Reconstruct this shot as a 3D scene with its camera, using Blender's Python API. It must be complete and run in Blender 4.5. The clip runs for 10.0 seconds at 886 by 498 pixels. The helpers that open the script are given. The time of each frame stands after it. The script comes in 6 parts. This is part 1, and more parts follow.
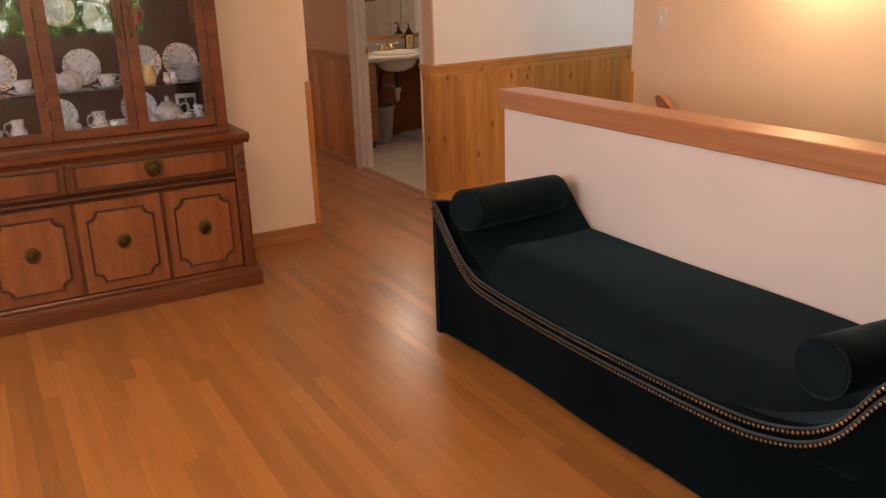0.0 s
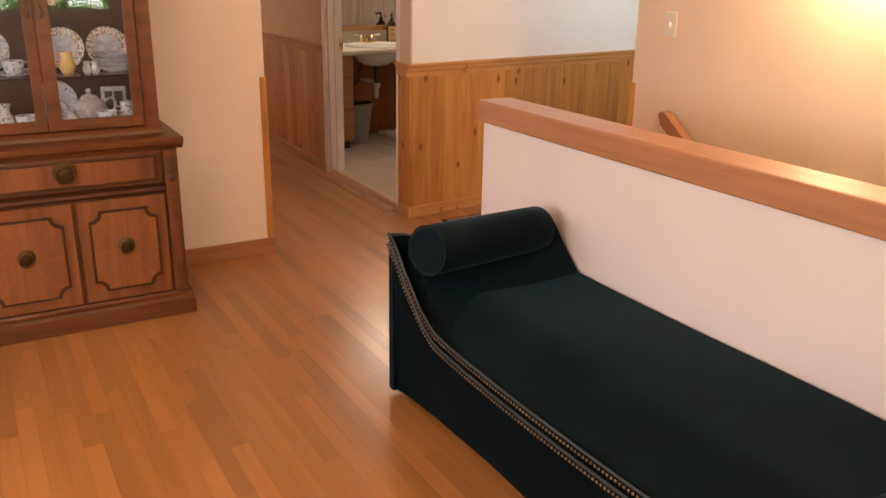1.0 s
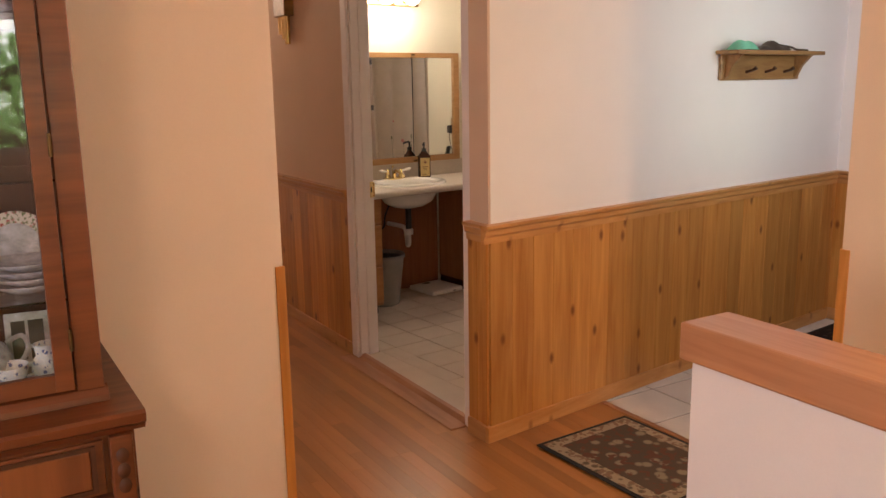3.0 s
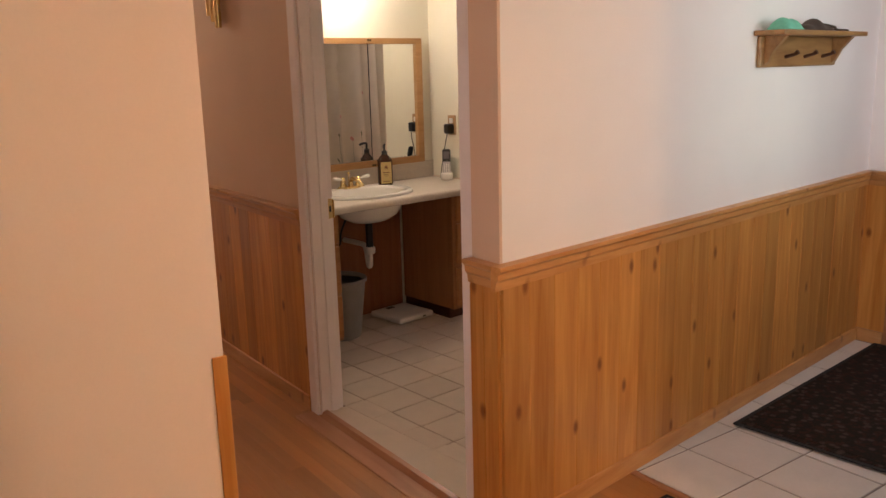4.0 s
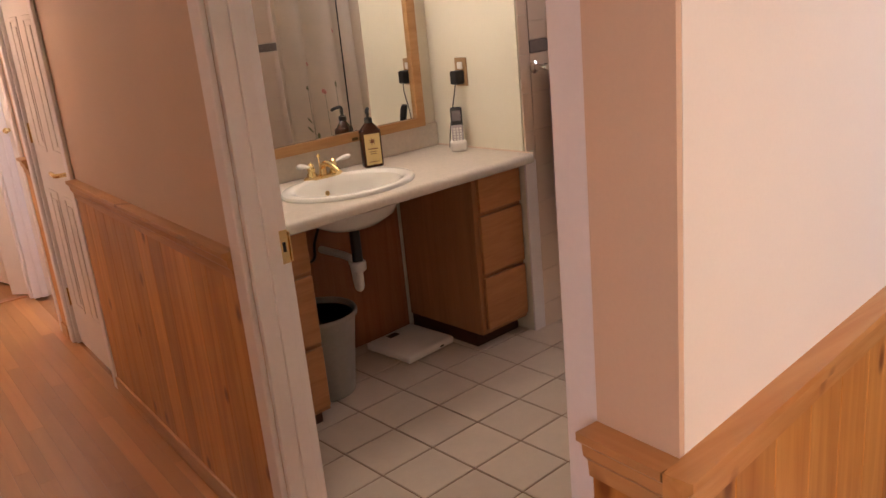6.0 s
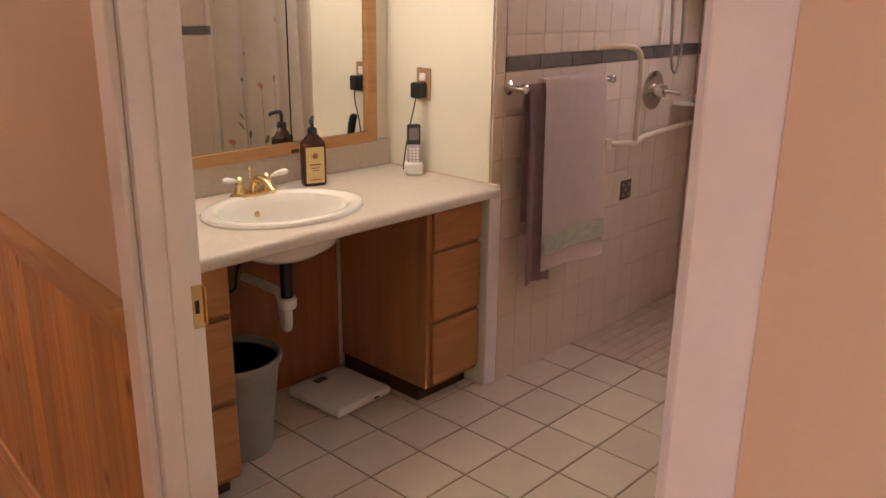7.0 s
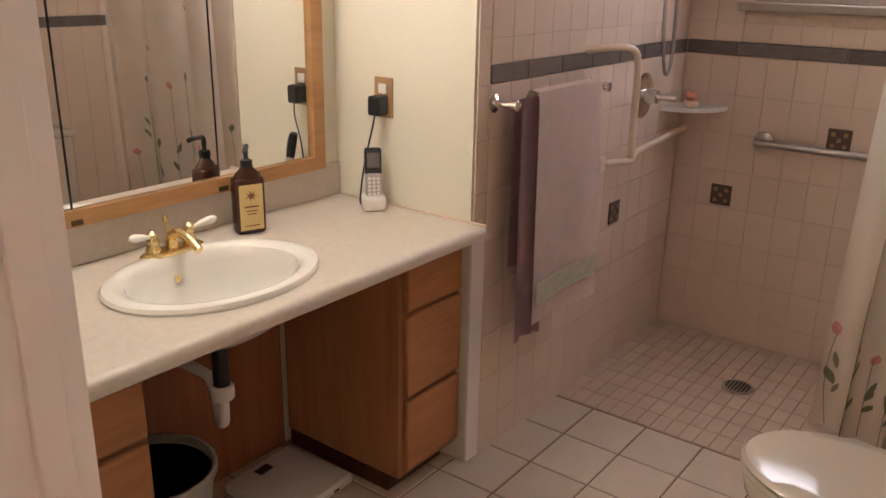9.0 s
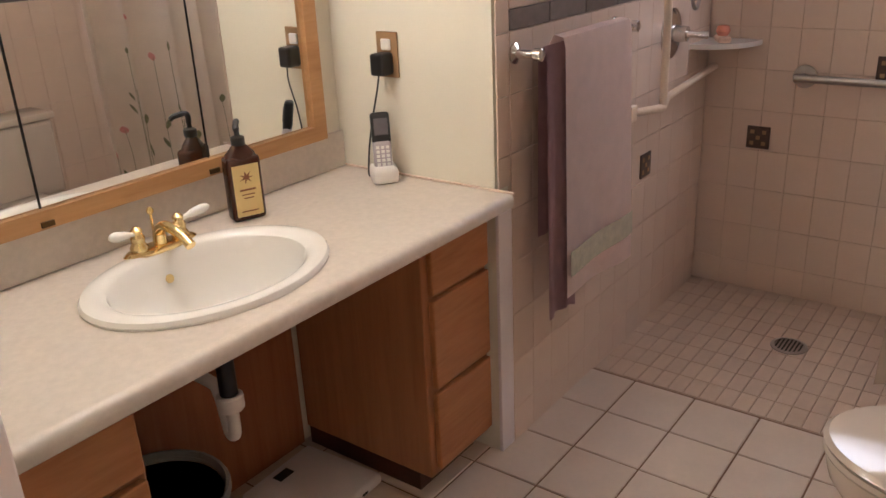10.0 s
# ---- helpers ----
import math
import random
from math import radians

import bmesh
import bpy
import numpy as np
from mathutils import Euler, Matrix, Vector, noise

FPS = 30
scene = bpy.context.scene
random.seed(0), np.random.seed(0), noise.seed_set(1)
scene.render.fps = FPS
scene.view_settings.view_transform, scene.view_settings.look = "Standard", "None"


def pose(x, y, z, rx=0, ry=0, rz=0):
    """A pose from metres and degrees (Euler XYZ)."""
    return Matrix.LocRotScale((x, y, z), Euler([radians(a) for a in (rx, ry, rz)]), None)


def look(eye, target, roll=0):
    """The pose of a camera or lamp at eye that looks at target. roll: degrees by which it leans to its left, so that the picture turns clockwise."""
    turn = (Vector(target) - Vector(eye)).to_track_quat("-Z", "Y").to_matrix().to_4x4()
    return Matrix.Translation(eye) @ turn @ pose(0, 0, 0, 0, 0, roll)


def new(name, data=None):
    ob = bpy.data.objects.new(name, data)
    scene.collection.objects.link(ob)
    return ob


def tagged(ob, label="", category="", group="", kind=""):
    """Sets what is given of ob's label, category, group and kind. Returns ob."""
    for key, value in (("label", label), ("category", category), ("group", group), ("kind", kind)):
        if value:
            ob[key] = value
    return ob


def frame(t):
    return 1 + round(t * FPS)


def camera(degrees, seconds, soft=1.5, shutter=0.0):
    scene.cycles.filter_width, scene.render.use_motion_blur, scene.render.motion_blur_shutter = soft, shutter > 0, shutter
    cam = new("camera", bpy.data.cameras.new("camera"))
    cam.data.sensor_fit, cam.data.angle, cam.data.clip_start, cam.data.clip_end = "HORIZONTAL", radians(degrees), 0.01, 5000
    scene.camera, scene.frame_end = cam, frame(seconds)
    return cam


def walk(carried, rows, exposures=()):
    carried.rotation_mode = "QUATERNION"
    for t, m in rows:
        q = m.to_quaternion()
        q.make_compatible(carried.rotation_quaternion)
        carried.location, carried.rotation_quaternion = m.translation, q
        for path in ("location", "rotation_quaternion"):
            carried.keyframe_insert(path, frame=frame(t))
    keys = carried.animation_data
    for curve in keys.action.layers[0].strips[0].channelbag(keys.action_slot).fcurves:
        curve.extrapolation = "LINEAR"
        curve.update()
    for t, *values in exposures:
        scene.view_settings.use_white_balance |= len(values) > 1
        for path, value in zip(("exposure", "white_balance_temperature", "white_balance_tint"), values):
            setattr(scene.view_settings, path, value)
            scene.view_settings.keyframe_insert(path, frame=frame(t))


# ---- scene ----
cam = camera(56.3, 10.0, soft=1.5)
PATH = [
    (0, (0.66, 0.02, 1.437), (1.594, 1.677, 0.819), -1.8),
    (0.5, (0.87, 0.224, 1.442), (1.931, 1.816, 0.858), -1.8),
    (1, (1.045, 0.494, 1.433), (2.001, 2.129, 0.793), 1.0),
    (1.5, (1.127, 0.851, 1.447), (2.151, 2.5, 0.968), 0.2),
    (2, (1.246, 1.239, 1.438), (2.264, 2.907, 1.011), -1.1),
    (2.5, (1.387, 1.672, 1.455), (2.222, 3.436, 1.018), -0.3),
    (3, (1.485, 2.084, 1.471), (2.495, 3.765, 1.077), -0.9),
    (3.2, (1.558, 2.249, 1.456), (2.633, 3.893, 1.076), -1.1),
    (4.3, (1.893, 3.132, 1.491), (3.074, 4.679, 1.031), -2.5),
    (4.5, (1.989, 3.264, 1.474), (3.226, 4.762, 1.001), -4.0),
    (5, (2.281, 3.624, 1.477), (3.327, 5.279, 1.063), -3.6),
    (5.5, (2.464, 3.95, 1.437), (3.489, 5.563, 0.848), -5.1),
    (6, (2.583, 4.204, 1.478), (3.7, 5.755, 0.891), -5.5),
    (6.2, (2.644, 4.31, 1.497), (3.795, 5.874, 1.017), -3.7),
    (7.3, (2.829, 4.756, 1.482), (4.149, 6.107, 0.827), 1.8),
    (7.5, (2.831, 4.824, 1.496), (4.247, 6.073, 0.838), 0.8),
    (8, (2.87, 4.938, 1.528), (4.436, 6.047, 0.965), 0.8),
    (8.5, (3.038, 5.139, 1.534), (4.549, 6.366, 1.075), -2.1),
    (9, (3.111, 5.243, 1.519), (4.51, 6.521, 0.878), 1.1),
    (9.5, (3.177, 5.358, 1.502), (4.524, 6.585, 0.678), -1.8),
    (10, (3.275, 5.457, 1.483), (4.636, 6.719, 0.739), -2.7),
]
walk(cam, [(t, look(eye, target, roll)) for t, eye, target, roll in PATH], [
    (0.0, -0.10, 6500, 18), (0.5, 0.30, 6300, 16), (1.0, 0.30, 6350, 16), (1.5, 0.38, 6350, 16), (2.0, 0.22, 6350, 18), (2.5, 0.08, 6400, 19), (3.2, 0.12, 6350, 18),
    (4.5, 0.08, 6150, 18), (5.0, 0.15, 6000, 18), (5.5, 0.22, 6050, 19), (6.2, 0.45, 6050, 22), (7.5, 0.70, 6000, 17), (8.0, 0.72, 5950, 14), (8.5, 0.66, 5800, 13), (9.0, 0.64, 5650, 15), (10.0, 0.68, 5450, 16)])

# ---- world and lights ----
world = bpy.data.worlds.new("sky_world")
scene.world = world
world.use_nodes = True
wn = world.node_tree.nodes
sky = wn.new("ShaderNodeTexSky")
sky.sky_type, sky.sun_disc, sky.sun_elevation, sky.sun_rotation = "NISHITA", False, radians(48), radians(200)
world.node_tree.links.new(sky.outputs[0], wn["Background"].inputs[0])
wn["Background"].inputs[1].default_value = 0.12

SUN_STRENGTH = 3.0
WINDOW_W = 90.0      # dining room fill from the added, unseen west window
FOYER_W = 9.0       # fill on the foyer wall from an added, unseen opening
CHANDELIER_W = 40.0
STAIR_W = 38.0
VANITY_W = 12.0
BATH_WIN_W = 2.9
HALL_W = 26.0


def lamp(name, kind, where, target, watts, colour, size=0.1, size_y=None):
    data = bpy.data.lights.new(name, kind)
    data.energy, data.color = watts, colour
    if kind == "AREA":
        data.size = size
        if size_y:
            data.shape, data.size_y = "RECTANGLE", size_y
    elif kind == "SUN":
        data.angle = size
    else:
        data.shadow_soft_size = size
    ob = new(name, data)
    ob.matrix_world = look(where, target)
    return ob


lamp("sun", "SUN", (2, -6, 8), (1, 0, 0), SUN_STRENGTH, (1, 0.95, 0.88), radians(0.6))
# Main dining fill, set in an added west window out of view.
lamp("unseen_west_fill", "AREA", (-2.53, 1.6, 1.5), (1.0, 2.0, 0.9), WINDOW_W, (1.0, 0.96, 0.92), 2.4, 1.2)
# Fill lamp that brightens the foyer wall; its source is added, out of view.
lamp("unseen_entry_fill", "AREA", (5.2, 3.78, 1.6), (5.0, 4.9, 1.2), FOYER_W, (0.95, 0.97, 1.0), 1.5, 1.2)
lamp("chandelier_bulbs", "POINT", (0.75, 1.9, 1.98), (0, 0, 0), CHANDELIER_W, (1.0, 0.66, 0.38), 0.12)
lamp("stair_sconce_bulb", "POINT", (3.93, 2.47, 1.64), (0, 0, 0), STAIR_W, (1.0, 0.66, 0.36), 0.06)
lamp("vanity_bulbs", "POINT", (4.16, 6.96, 1.97), (0, 0, 0), VANITY_W, (1.0, 0.87, 0.68), 0.12)
lamp("bath_window_daylight", "AREA", (6.42, 6.20, 1.75), (5.0, 6.0, 0.8), BATH_WIN_W, (1.0, 0.92, 0.86), 0.55, 0.45)
# Added point fill for the far hall; there is no fixture here.
lamp("hall_fill", "POINT", (2.75, 9.1, 2.28), (0, 0, 0), HALL_W, (1.0, 0.78, 0.52), 0.08)
lamp("far_room_daylight", "AREA", (5.2, 9.3, 1.6), (3.0, 8.9, 1.2), 22.0, (0.95, 0.98, 1.0), 1.0, 1.0)


# ---- materials ----
def material(name, colour, rough=0.6, metal=0.0, scale=12.0, vary=0.10, bump=0.0, fine=90.0, random_hue=0.0, stretch=(1, 1, 1), coat=0.0, spec=0.5):
    """Noise at two scales over a base colour, with fine relief."""
    m = bpy.data.materials.new(name)
    m.use_nodes = True
    n, l = m.node_tree.nodes, m.node_tree.links
    b = n["Principled BSDF"]
    tc, mp = n.new("ShaderNodeTexCoord"), n.new("ShaderNodeMapping")
    mp.inputs["Scale"].default_value = stretch
    l.new(tc.outputs["Object"], mp.inputs[0])
    big, small = n.new("ShaderNodeTexNoise"), n.new("ShaderNodeTexNoise")
    big.inputs["Scale"].default_value, big.inputs["Detail"].default_value = scale, 4
    small.inputs["Scale"].default_value, small.inputs["Detail"].default_value = fine, 3
    oi = n.new("ShaderNodeObjectInfo")
    off = n.new("ShaderNodeVectorMath")
    off.operation = "MULTIPLY_ADD"
    off.inputs[1].default_value = (37.0, 17.0, 29.0)
    l.new(oi.outputs["Random"], off.inputs[0])
    l.new(mp.outputs[0], off.inputs[2])
    for t in (big, small):
        l.new(off.outputs[0], t.inputs["Vector"])
    add = n.new("ShaderNodeMath")
    add.operation = "MULTIPLY_ADD"
    l.new(small.outputs[0], add.inputs[0])
    add.inputs[1].default_value = 0.4
    l.new(big.outputs[0], add.inputs[2])
    ramp = n.new("ShaderNodeMapRange")
    ramp.inputs[1].default_value, ramp.inputs[2].default_value = 0.35, 1.05
    ramp.inputs[3].default_value, ramp.inputs[4].default_value = 1 - vary, 1 + vary
    l.new(add.outputs[0], ramp.inputs[0])
    value = ramp.outputs[0]
    if random_hue:
        jitter = n.new("ShaderNodeMapRange")
        jitter.inputs[3].default_value, jitter.inputs[4].default_value = 1 - random_hue, 1 + random_hue
        l.new(oi.outputs["Random"], jitter.inputs[0])
        mul = n.new("ShaderNodeMath")
        mul.operation = "MULTIPLY"
        l.new(value, mul.inputs[0])
        l.new(jitter.outputs[0], mul.inputs[1])
        value = mul.outputs[0]
    mix = n.new("ShaderNodeVectorMath")
    mix.operation = "SCALE"
    mix.inputs[0].default_value = colour[:3]
    l.new(value, mix.inputs["Scale"])
    l.new(mix.outputs[0], b.inputs["Base Color"])
    b.inputs["Roughness"].default_value, b.inputs["Metallic"].default_value = rough, metal
    b.inputs["Specular IOR Level"].default_value = spec
    b.inputs["Coat Weight"].default_value = coat
    b.inputs["Coat Roughness"].default_value = 0.15
    if bump:
        bp = n.new("ShaderNodeBump")
        bp.inputs["Strength"].default_value, bp.inputs["Distance"].default_value = bump, 0.004
        l.new(add.outputs[0], bp.inputs["Height"])
        l.new(bp.outputs[0], b.inputs["Normal"])
    return m


def wood(name, light, dark, axis="Y", rough=0.35, grain=22.0, knots=0.0, spread=0.25, coat=0.0, relief=0.12, wear=1.0):
    """Long-grained wood: stretched noise between two tones, a tone of its own for each piece, and knots."""
    m = bpy.data.materials.new(name)
    m.use_nodes = True
    n, l = m.node_tree.nodes, m.node_tree.links
    b = n["Principled BSDF"]
    tc, mp, oi = n.new("ShaderNodeTexCoord"), n.new("ShaderNodeMapping"), n.new("ShaderNodeObjectInfo")
    long = 0.06
    mp.inputs["Scale"].default_value = (long if axis == "X" else 1, long if axis == "Y" else 1, long if axis == "Z" else 1)
    geo = n.new("ShaderNodeNewGeometry")
    l.new(geo.outputs["Position"], mp.inputs[0])
    off = n.new("ShaderNodeVectorMath")
    off.operation = "MULTIPLY_ADD"
    off.inputs[1].default_value = (11.0, 23.0, 31.0)
    l.new(oi.outputs["Random"], off.inputs[0])
    l.new(mp.outputs[0], off.inputs[2])
    fine, broad = n.new("ShaderNodeTexNoise"), n.new("ShaderNodeTexNoise")
    fine.inputs["Scale"].default_value, fine.inputs["Detail"].default_value, fine.inputs["Distortion"].default_value = grain * 4, 5, 0.6
    broad.inputs["Scale"].default_value, broad.inputs["Detail"].default_value, broad.inputs["Distortion"].default_value = grain, 3, 1.2
    for t in (fine, broad):
        l.new(off.outputs[0], t.inputs["Vector"])
    tone = n.new("ShaderNodeMath")
    tone.operation = "MULTIPLY_ADD"
    l.new(fine.outputs[0], tone.inputs[0])
    tone.inputs[1].default_value = 0.5
    l.new(broad.outputs[0], tone.inputs[2])
    fit = n.new("ShaderNodeMapRange")
    fit.inputs[1].default_value, fit.inputs[2].default_value = 0.5, 1.0
    l.new(tone.outputs[0], fit.inputs[0])
    mix = n.new("ShaderNodeMix")
    mix.data_type = "RGBA"
    mix.inputs[6].default_value, mix.inputs[7].default_value = (*light, 1), (*dark, 1)
    l.new(fit.outputs[0], mix.inputs[0])
    jitter = n.new("ShaderNodeMapRange")
    jitter.inputs[3].default_value, jitter.inputs[4].default_value = 1 - spread, 1 + spread
    isl = n.new("ShaderNodeMath")
    isl.operation = "ADD"
    l.new(oi.outputs["Random"], isl.inputs[0])
    l.new(geo.outputs["Random Per Island"], isl.inputs[1])
    wrap = n.new("ShaderNodeMath")
    wrap.operation = "FRACT"
    l.new(isl.outputs[0], wrap.inputs[0])
    l.new(wrap.outputs[0], jitter.inputs[0])
    scl = n.new("ShaderNodeVectorMath")
    scl.operation = "SCALE"
    l.new(mix.outputs[2], scl.inputs[0])
    l.new(jitter.outputs[0], scl.inputs["Scale"])
    colour = scl.outputs[0]
    if knots:
        along, flat, xyz = n.new("ShaderNodeMath"), n.new("ShaderNodeCombineXYZ"), n.new("ShaderNodeSeparateXYZ")
        l.new(geo.outputs["Position"], xyz.inputs[0])
        l.new(xyz.outputs[0], along.inputs[0])
        l.new(xyz.outputs[1], along.inputs[1])
        squash = n.new("ShaderNodeMath")
        squash.operation = "MULTIPLY"
        squash.inputs[1].default_value = 0.6
        l.new(xyz.outputs[2], squash.inputs[0])
        l.new(along.outputs[0], flat.inputs[0])
        l.new(squash.outputs[0], flat.inputs[1])
        vo = n.new("ShaderNodeTexVoronoi")
        vo.voronoi_dimensions = "2D"
        vo.inputs["Scale"].default_value = 6.0
        l.new(flat.outputs[0], vo.inputs["Vector"])
        gate = n.new("ShaderNodeMapRange")
        gate.inputs[1].default_value, gate.inputs[2].default_value = 0.04, 0.12
        gate.inputs[3].default_value, gate.inputs[4].default_value = knots, 0.0
        l.new(vo.outputs["Distance"], gate.inputs[0])
        sep = n.new("ShaderNodeSeparateColor")
        l.new(vo.outputs["Color"], sep.inputs[0])
        some = n.new("ShaderNodeMath")
        some.operation = "GREATER_THAN"
        some.inputs[1].default_value = 0.5
        l.new(sep.outputs[0], some.inputs[0])
        both = n.new("ShaderNodeMath")
        both.operation = "MULTIPLY"
        l.new(gate.outputs[0], both.inputs[0])
        l.new(some.outputs[0], both.inputs[1])
        km2 = n.new("ShaderNodeMix")
        km2.data_type = "RGBA"
        km2.inputs[7].default_value = (dark[0] * 0.46, dark[1] * 0.34, dark[2] * 0.30, 1)
        l.new(both.outputs[0], km2.inputs[0])
        l.new(colour, km2.inputs[6])
        colour = km2.outputs[2]
    l.new(colour, b.inputs["Base Color"])
    rr = n.new("ShaderNodeMapRange")
    rr.inputs[3].default_value, rr.inputs[4].default_value = rough - 0.06 * wear, rough + 0.08 * wear
    l.new(fine.outputs[0], rr.inputs[0])
    l.new(rr.outputs[0], b.inputs["Roughness"])
    b.inputs["Coat Weight"].default_value, b.inputs["Coat Roughness"].default_value = coat, 0.18
    bp = n.new("ShaderNodeBump")
    bp.inputs["Strength"].default_value, bp.inputs["Distance"].default_value = relief, 0.002
    l.new(tone.outputs[0], bp.inputs["Height"])
    l.new(bp.outputs[0], b.inputs["Normal"])
    return m


def glow(name, colour, strength):
    m = bpy.data.materials.new(name)
    m.use_nodes = True
    b = m.node_tree.nodes["Principled BSDF"]
    b.inputs["Base Color"].default_value = (*colour, 1)
    b.inputs["Emission Color"].default_value = (*colour, 1)
    b.inputs["Emission Strength"].default_value = strength
    return m


def glass(name, rough=0.0, tint=(1, 1, 1)):
    m = bpy.data.materials.new(name)
    m.use_nodes = True
    b = m.node_tree.nodes["Principled BSDF"]
    b.inputs["Base Color"].default_value = (*tint, 1)
    b.inputs["Transmission Weight"].default_value = 1.0
    b.inputs["Roughness"].default_value = rough
    b.inputs["IOR"].default_value = 1.45
    return m


# One off-white wall paint; each wall's light is mixed into its own tone.
M_PLASTER = material("warm_lit_wall_paint", (0.87, 0.73, 0.645), 0.7, scale=2.5, vary=0.04, bump=0.05, fine=160)
M_WHITE = material("white_wall_paint", (0.85, 0.80, 0.77), 0.7, scale=2.5, vary=0.04, bump=0.05, fine=160)
# White wall paint turned down to imitate weaker light on the half wall.
M_HALF = material("dimmed_half_wall_paint", (0.74, 0.675, 0.655), 0.7, scale=2.5, vary=0.04, bump=0.05, fine=160)
# Hall tan and stair peach carry dim hall light and lamplight in the colour.
M_TAN = material("warm_shade_tan", (0.68, 0.49, 0.36), 0.7, scale=2.5, vary=0.05, bump=0.05, fine=160)
M_PEACH = material("lamplit_wall_paint", (0.76, 0.58, 0.42), 0.7, scale=2.5, vary=0.05, bump=0.05, fine=160)
M_BATH = material("pale_bath_paint", (0.76, 0.72, 0.60), 0.55, scale=2.5, vary=0.04, bump=0.04, fine=160)
M_CEIL = material("ceiling_paint", (0.82, 0.79, 0.75), 0.8, scale=6, vary=0.05, bump=0.3, fine=120)
M_TRIM = material("white_gloss_trim", (0.82, 0.76, 0.77), 0.35, scale=7, vary=0.05, bump=0.03)
M_DOOR = material("white_door_paint", (0.76, 0.70, 0.66), 0.3, scale=7, vary=0.04, bump=0.03)
M_FLOOR = wood("oak_strip_floor", (0.41, 0.178, 0.050), (0.335, 0.137, 0.036), "Y", 0.30, 12, spread=0.22, coat=0.25, relief=0.01, wear=0.15)
M_FLOORJOINT = material("floor_joint", (0.27, 0.115, 0.036), 0.7, scale=30, vary=0.2)
M_PINE = wood("knotty_pine", (0.61, 0.295, 0.074), (0.42, 0.158, 0.028), "Z", 0.36, 16, knots=0.95, spread=0.19)
M_PINETRIM = wood("pine_trim", (0.62, 0.32, 0.11), (0.47, 0.20, 0.05), "X", 0.36, 16, knots=0.6, spread=0.06)
M_PINETRIM_Y = wood("pine_trim_long", (0.56, 0.30, 0.12), (0.42, 0.19, 0.06), "Y", 0.36, 16, knots=0.6, spread=0.06)
M_OAKCAP = wood("oak_cap", (0.46, 0.22, 0.11), (0.35, 0.145, 0.065), "Y", 0.3, 18, spread=0.05, coat=0.2)
M_OAKTRIM = wood("oak_trim", (0.46, 0.22, 0.10), (0.34, 0.14, 0.055), "X", 0.35, 18, spread=0.06)
M_HUTCH = wood("walnut_hutch", (0.17, 0.050, 0.015), (0.085, 0.021, 0.006), "X", 0.34, 16, spread=0.12, coat=0.12)
M_BURL = wood("burl_veneer", (0.25, 0.082, 0.024), (0.13, 0.036, 0.010), "Z", 0.32, 9, spread=0.16, coat=0.15)


def sunburst(name, light, dark):
    """Burl veneer laid in eight matched wedges round the middle of a panel."""
    m = wood(name, light, dark, "Z", 0.32, 9, spread=0.08, coat=0.15)
    n, l = m.node_tree.nodes, m.node_tree.links
    b = n["Principled BSDF"]
    base = b.inputs["Base Color"].links[0].from_socket
    tc, xyz, turn = n.new("ShaderNodeTexCoord"), n.new("ShaderNodeSeparateXYZ"), n.new("ShaderNodeMath")
    mid = n.new("ShaderNodeVectorMath")
    mid.operation = "SUBTRACT"
    mid.inputs[1].default_value = (0.5, 0.5, 0.5)
    l.new(tc.outputs["Generated"], mid.inputs[0])
    l.new(mid.outputs[0], xyz.inputs[0])
    turn.operation = "ARCTAN2"
    l.new(xyz.outputs[0], turn.inputs[0])
    l.new(xyz.outputs[2], turn.inputs[1])
    wave = n.new("ShaderNodeMath")
    wave.operation = "PINGPONG"
    wave.inputs[1].default_value = math.pi / 8
    l.new(turn.outputs[0], wave.inputs[0])
    rays = n.new("ShaderNodeTexNoise")
    rays.noise_dimensions = "1D"
    rays.inputs["Scale"].default_value, rays.inputs["Detail"].default_value = 22.0, 4
    l.new(wave.outputs[0], rays.inputs["W"])
    fit = n.new("ShaderNodeMapRange")
    fit.inputs[1].default_value, fit.inputs[2].default_value = 0.3, 0.7
    fit.inputs[3].default_value, fit.inputs[4].default_value = 0.80, 1.18
    l.new(rays.outputs[0], fit.inputs[0])
    scl = n.new("ShaderNodeVectorMath")
    scl.operation = "SCALE"
    l.new(base, scl.inputs[0])
    l.new(fit.outputs[0], scl.inputs["Scale"])
    l.new(scl.outputs[0], b.inputs["Base Color"])
    return m


M_SUNBURST = sunburst("sunburst_burl_veneer", (0.29, 0.098, 0.028), (0.17, 0.050, 0.013))
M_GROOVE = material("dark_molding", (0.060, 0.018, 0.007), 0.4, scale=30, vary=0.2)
M_BRASSOLD = material("aged_brass", (0.13, 0.08, 0.033), 0.5, 1.0, scale=40, vary=0.25, bump=0.1)
M_BRASS = material("polished_brass", (0.78, 0.60, 0.29), 0.16, 1.0, scale=30, vary=0.08)
M_CHROME = material("chrome", (0.75, 0.73, 0.70), 0.14, 1.0, scale=30, vary=0.05)
M_VELVET = material("dark_teal_velvet", (0.003, 0.009, 0.012), 0.85, scale=5, vary=0.5, bump=0.22, fine=220, spec=0.08)
M_PIPING = material("teal_piping", (0.03, 0.045, 0.055), 0.7, scale=30, vary=0.2)
M_VELVETPIPE = material("dark_velvet_piping", (0.010, 0.018, 0.022), 0.8, scale=30, vary=0.2, spec=0.1)
M_NAIL = material("nailhead_brass", (0.36, 0.25, 0.15), 0.35, 1.0, scale=50, vary=0.2)
M_TILE = material("cream_floor_tile", (0.60, 0.495, 0.405), 0.32, scale=9, vary=0.07, bump=0.06, fine=60, random_hue=0.05)
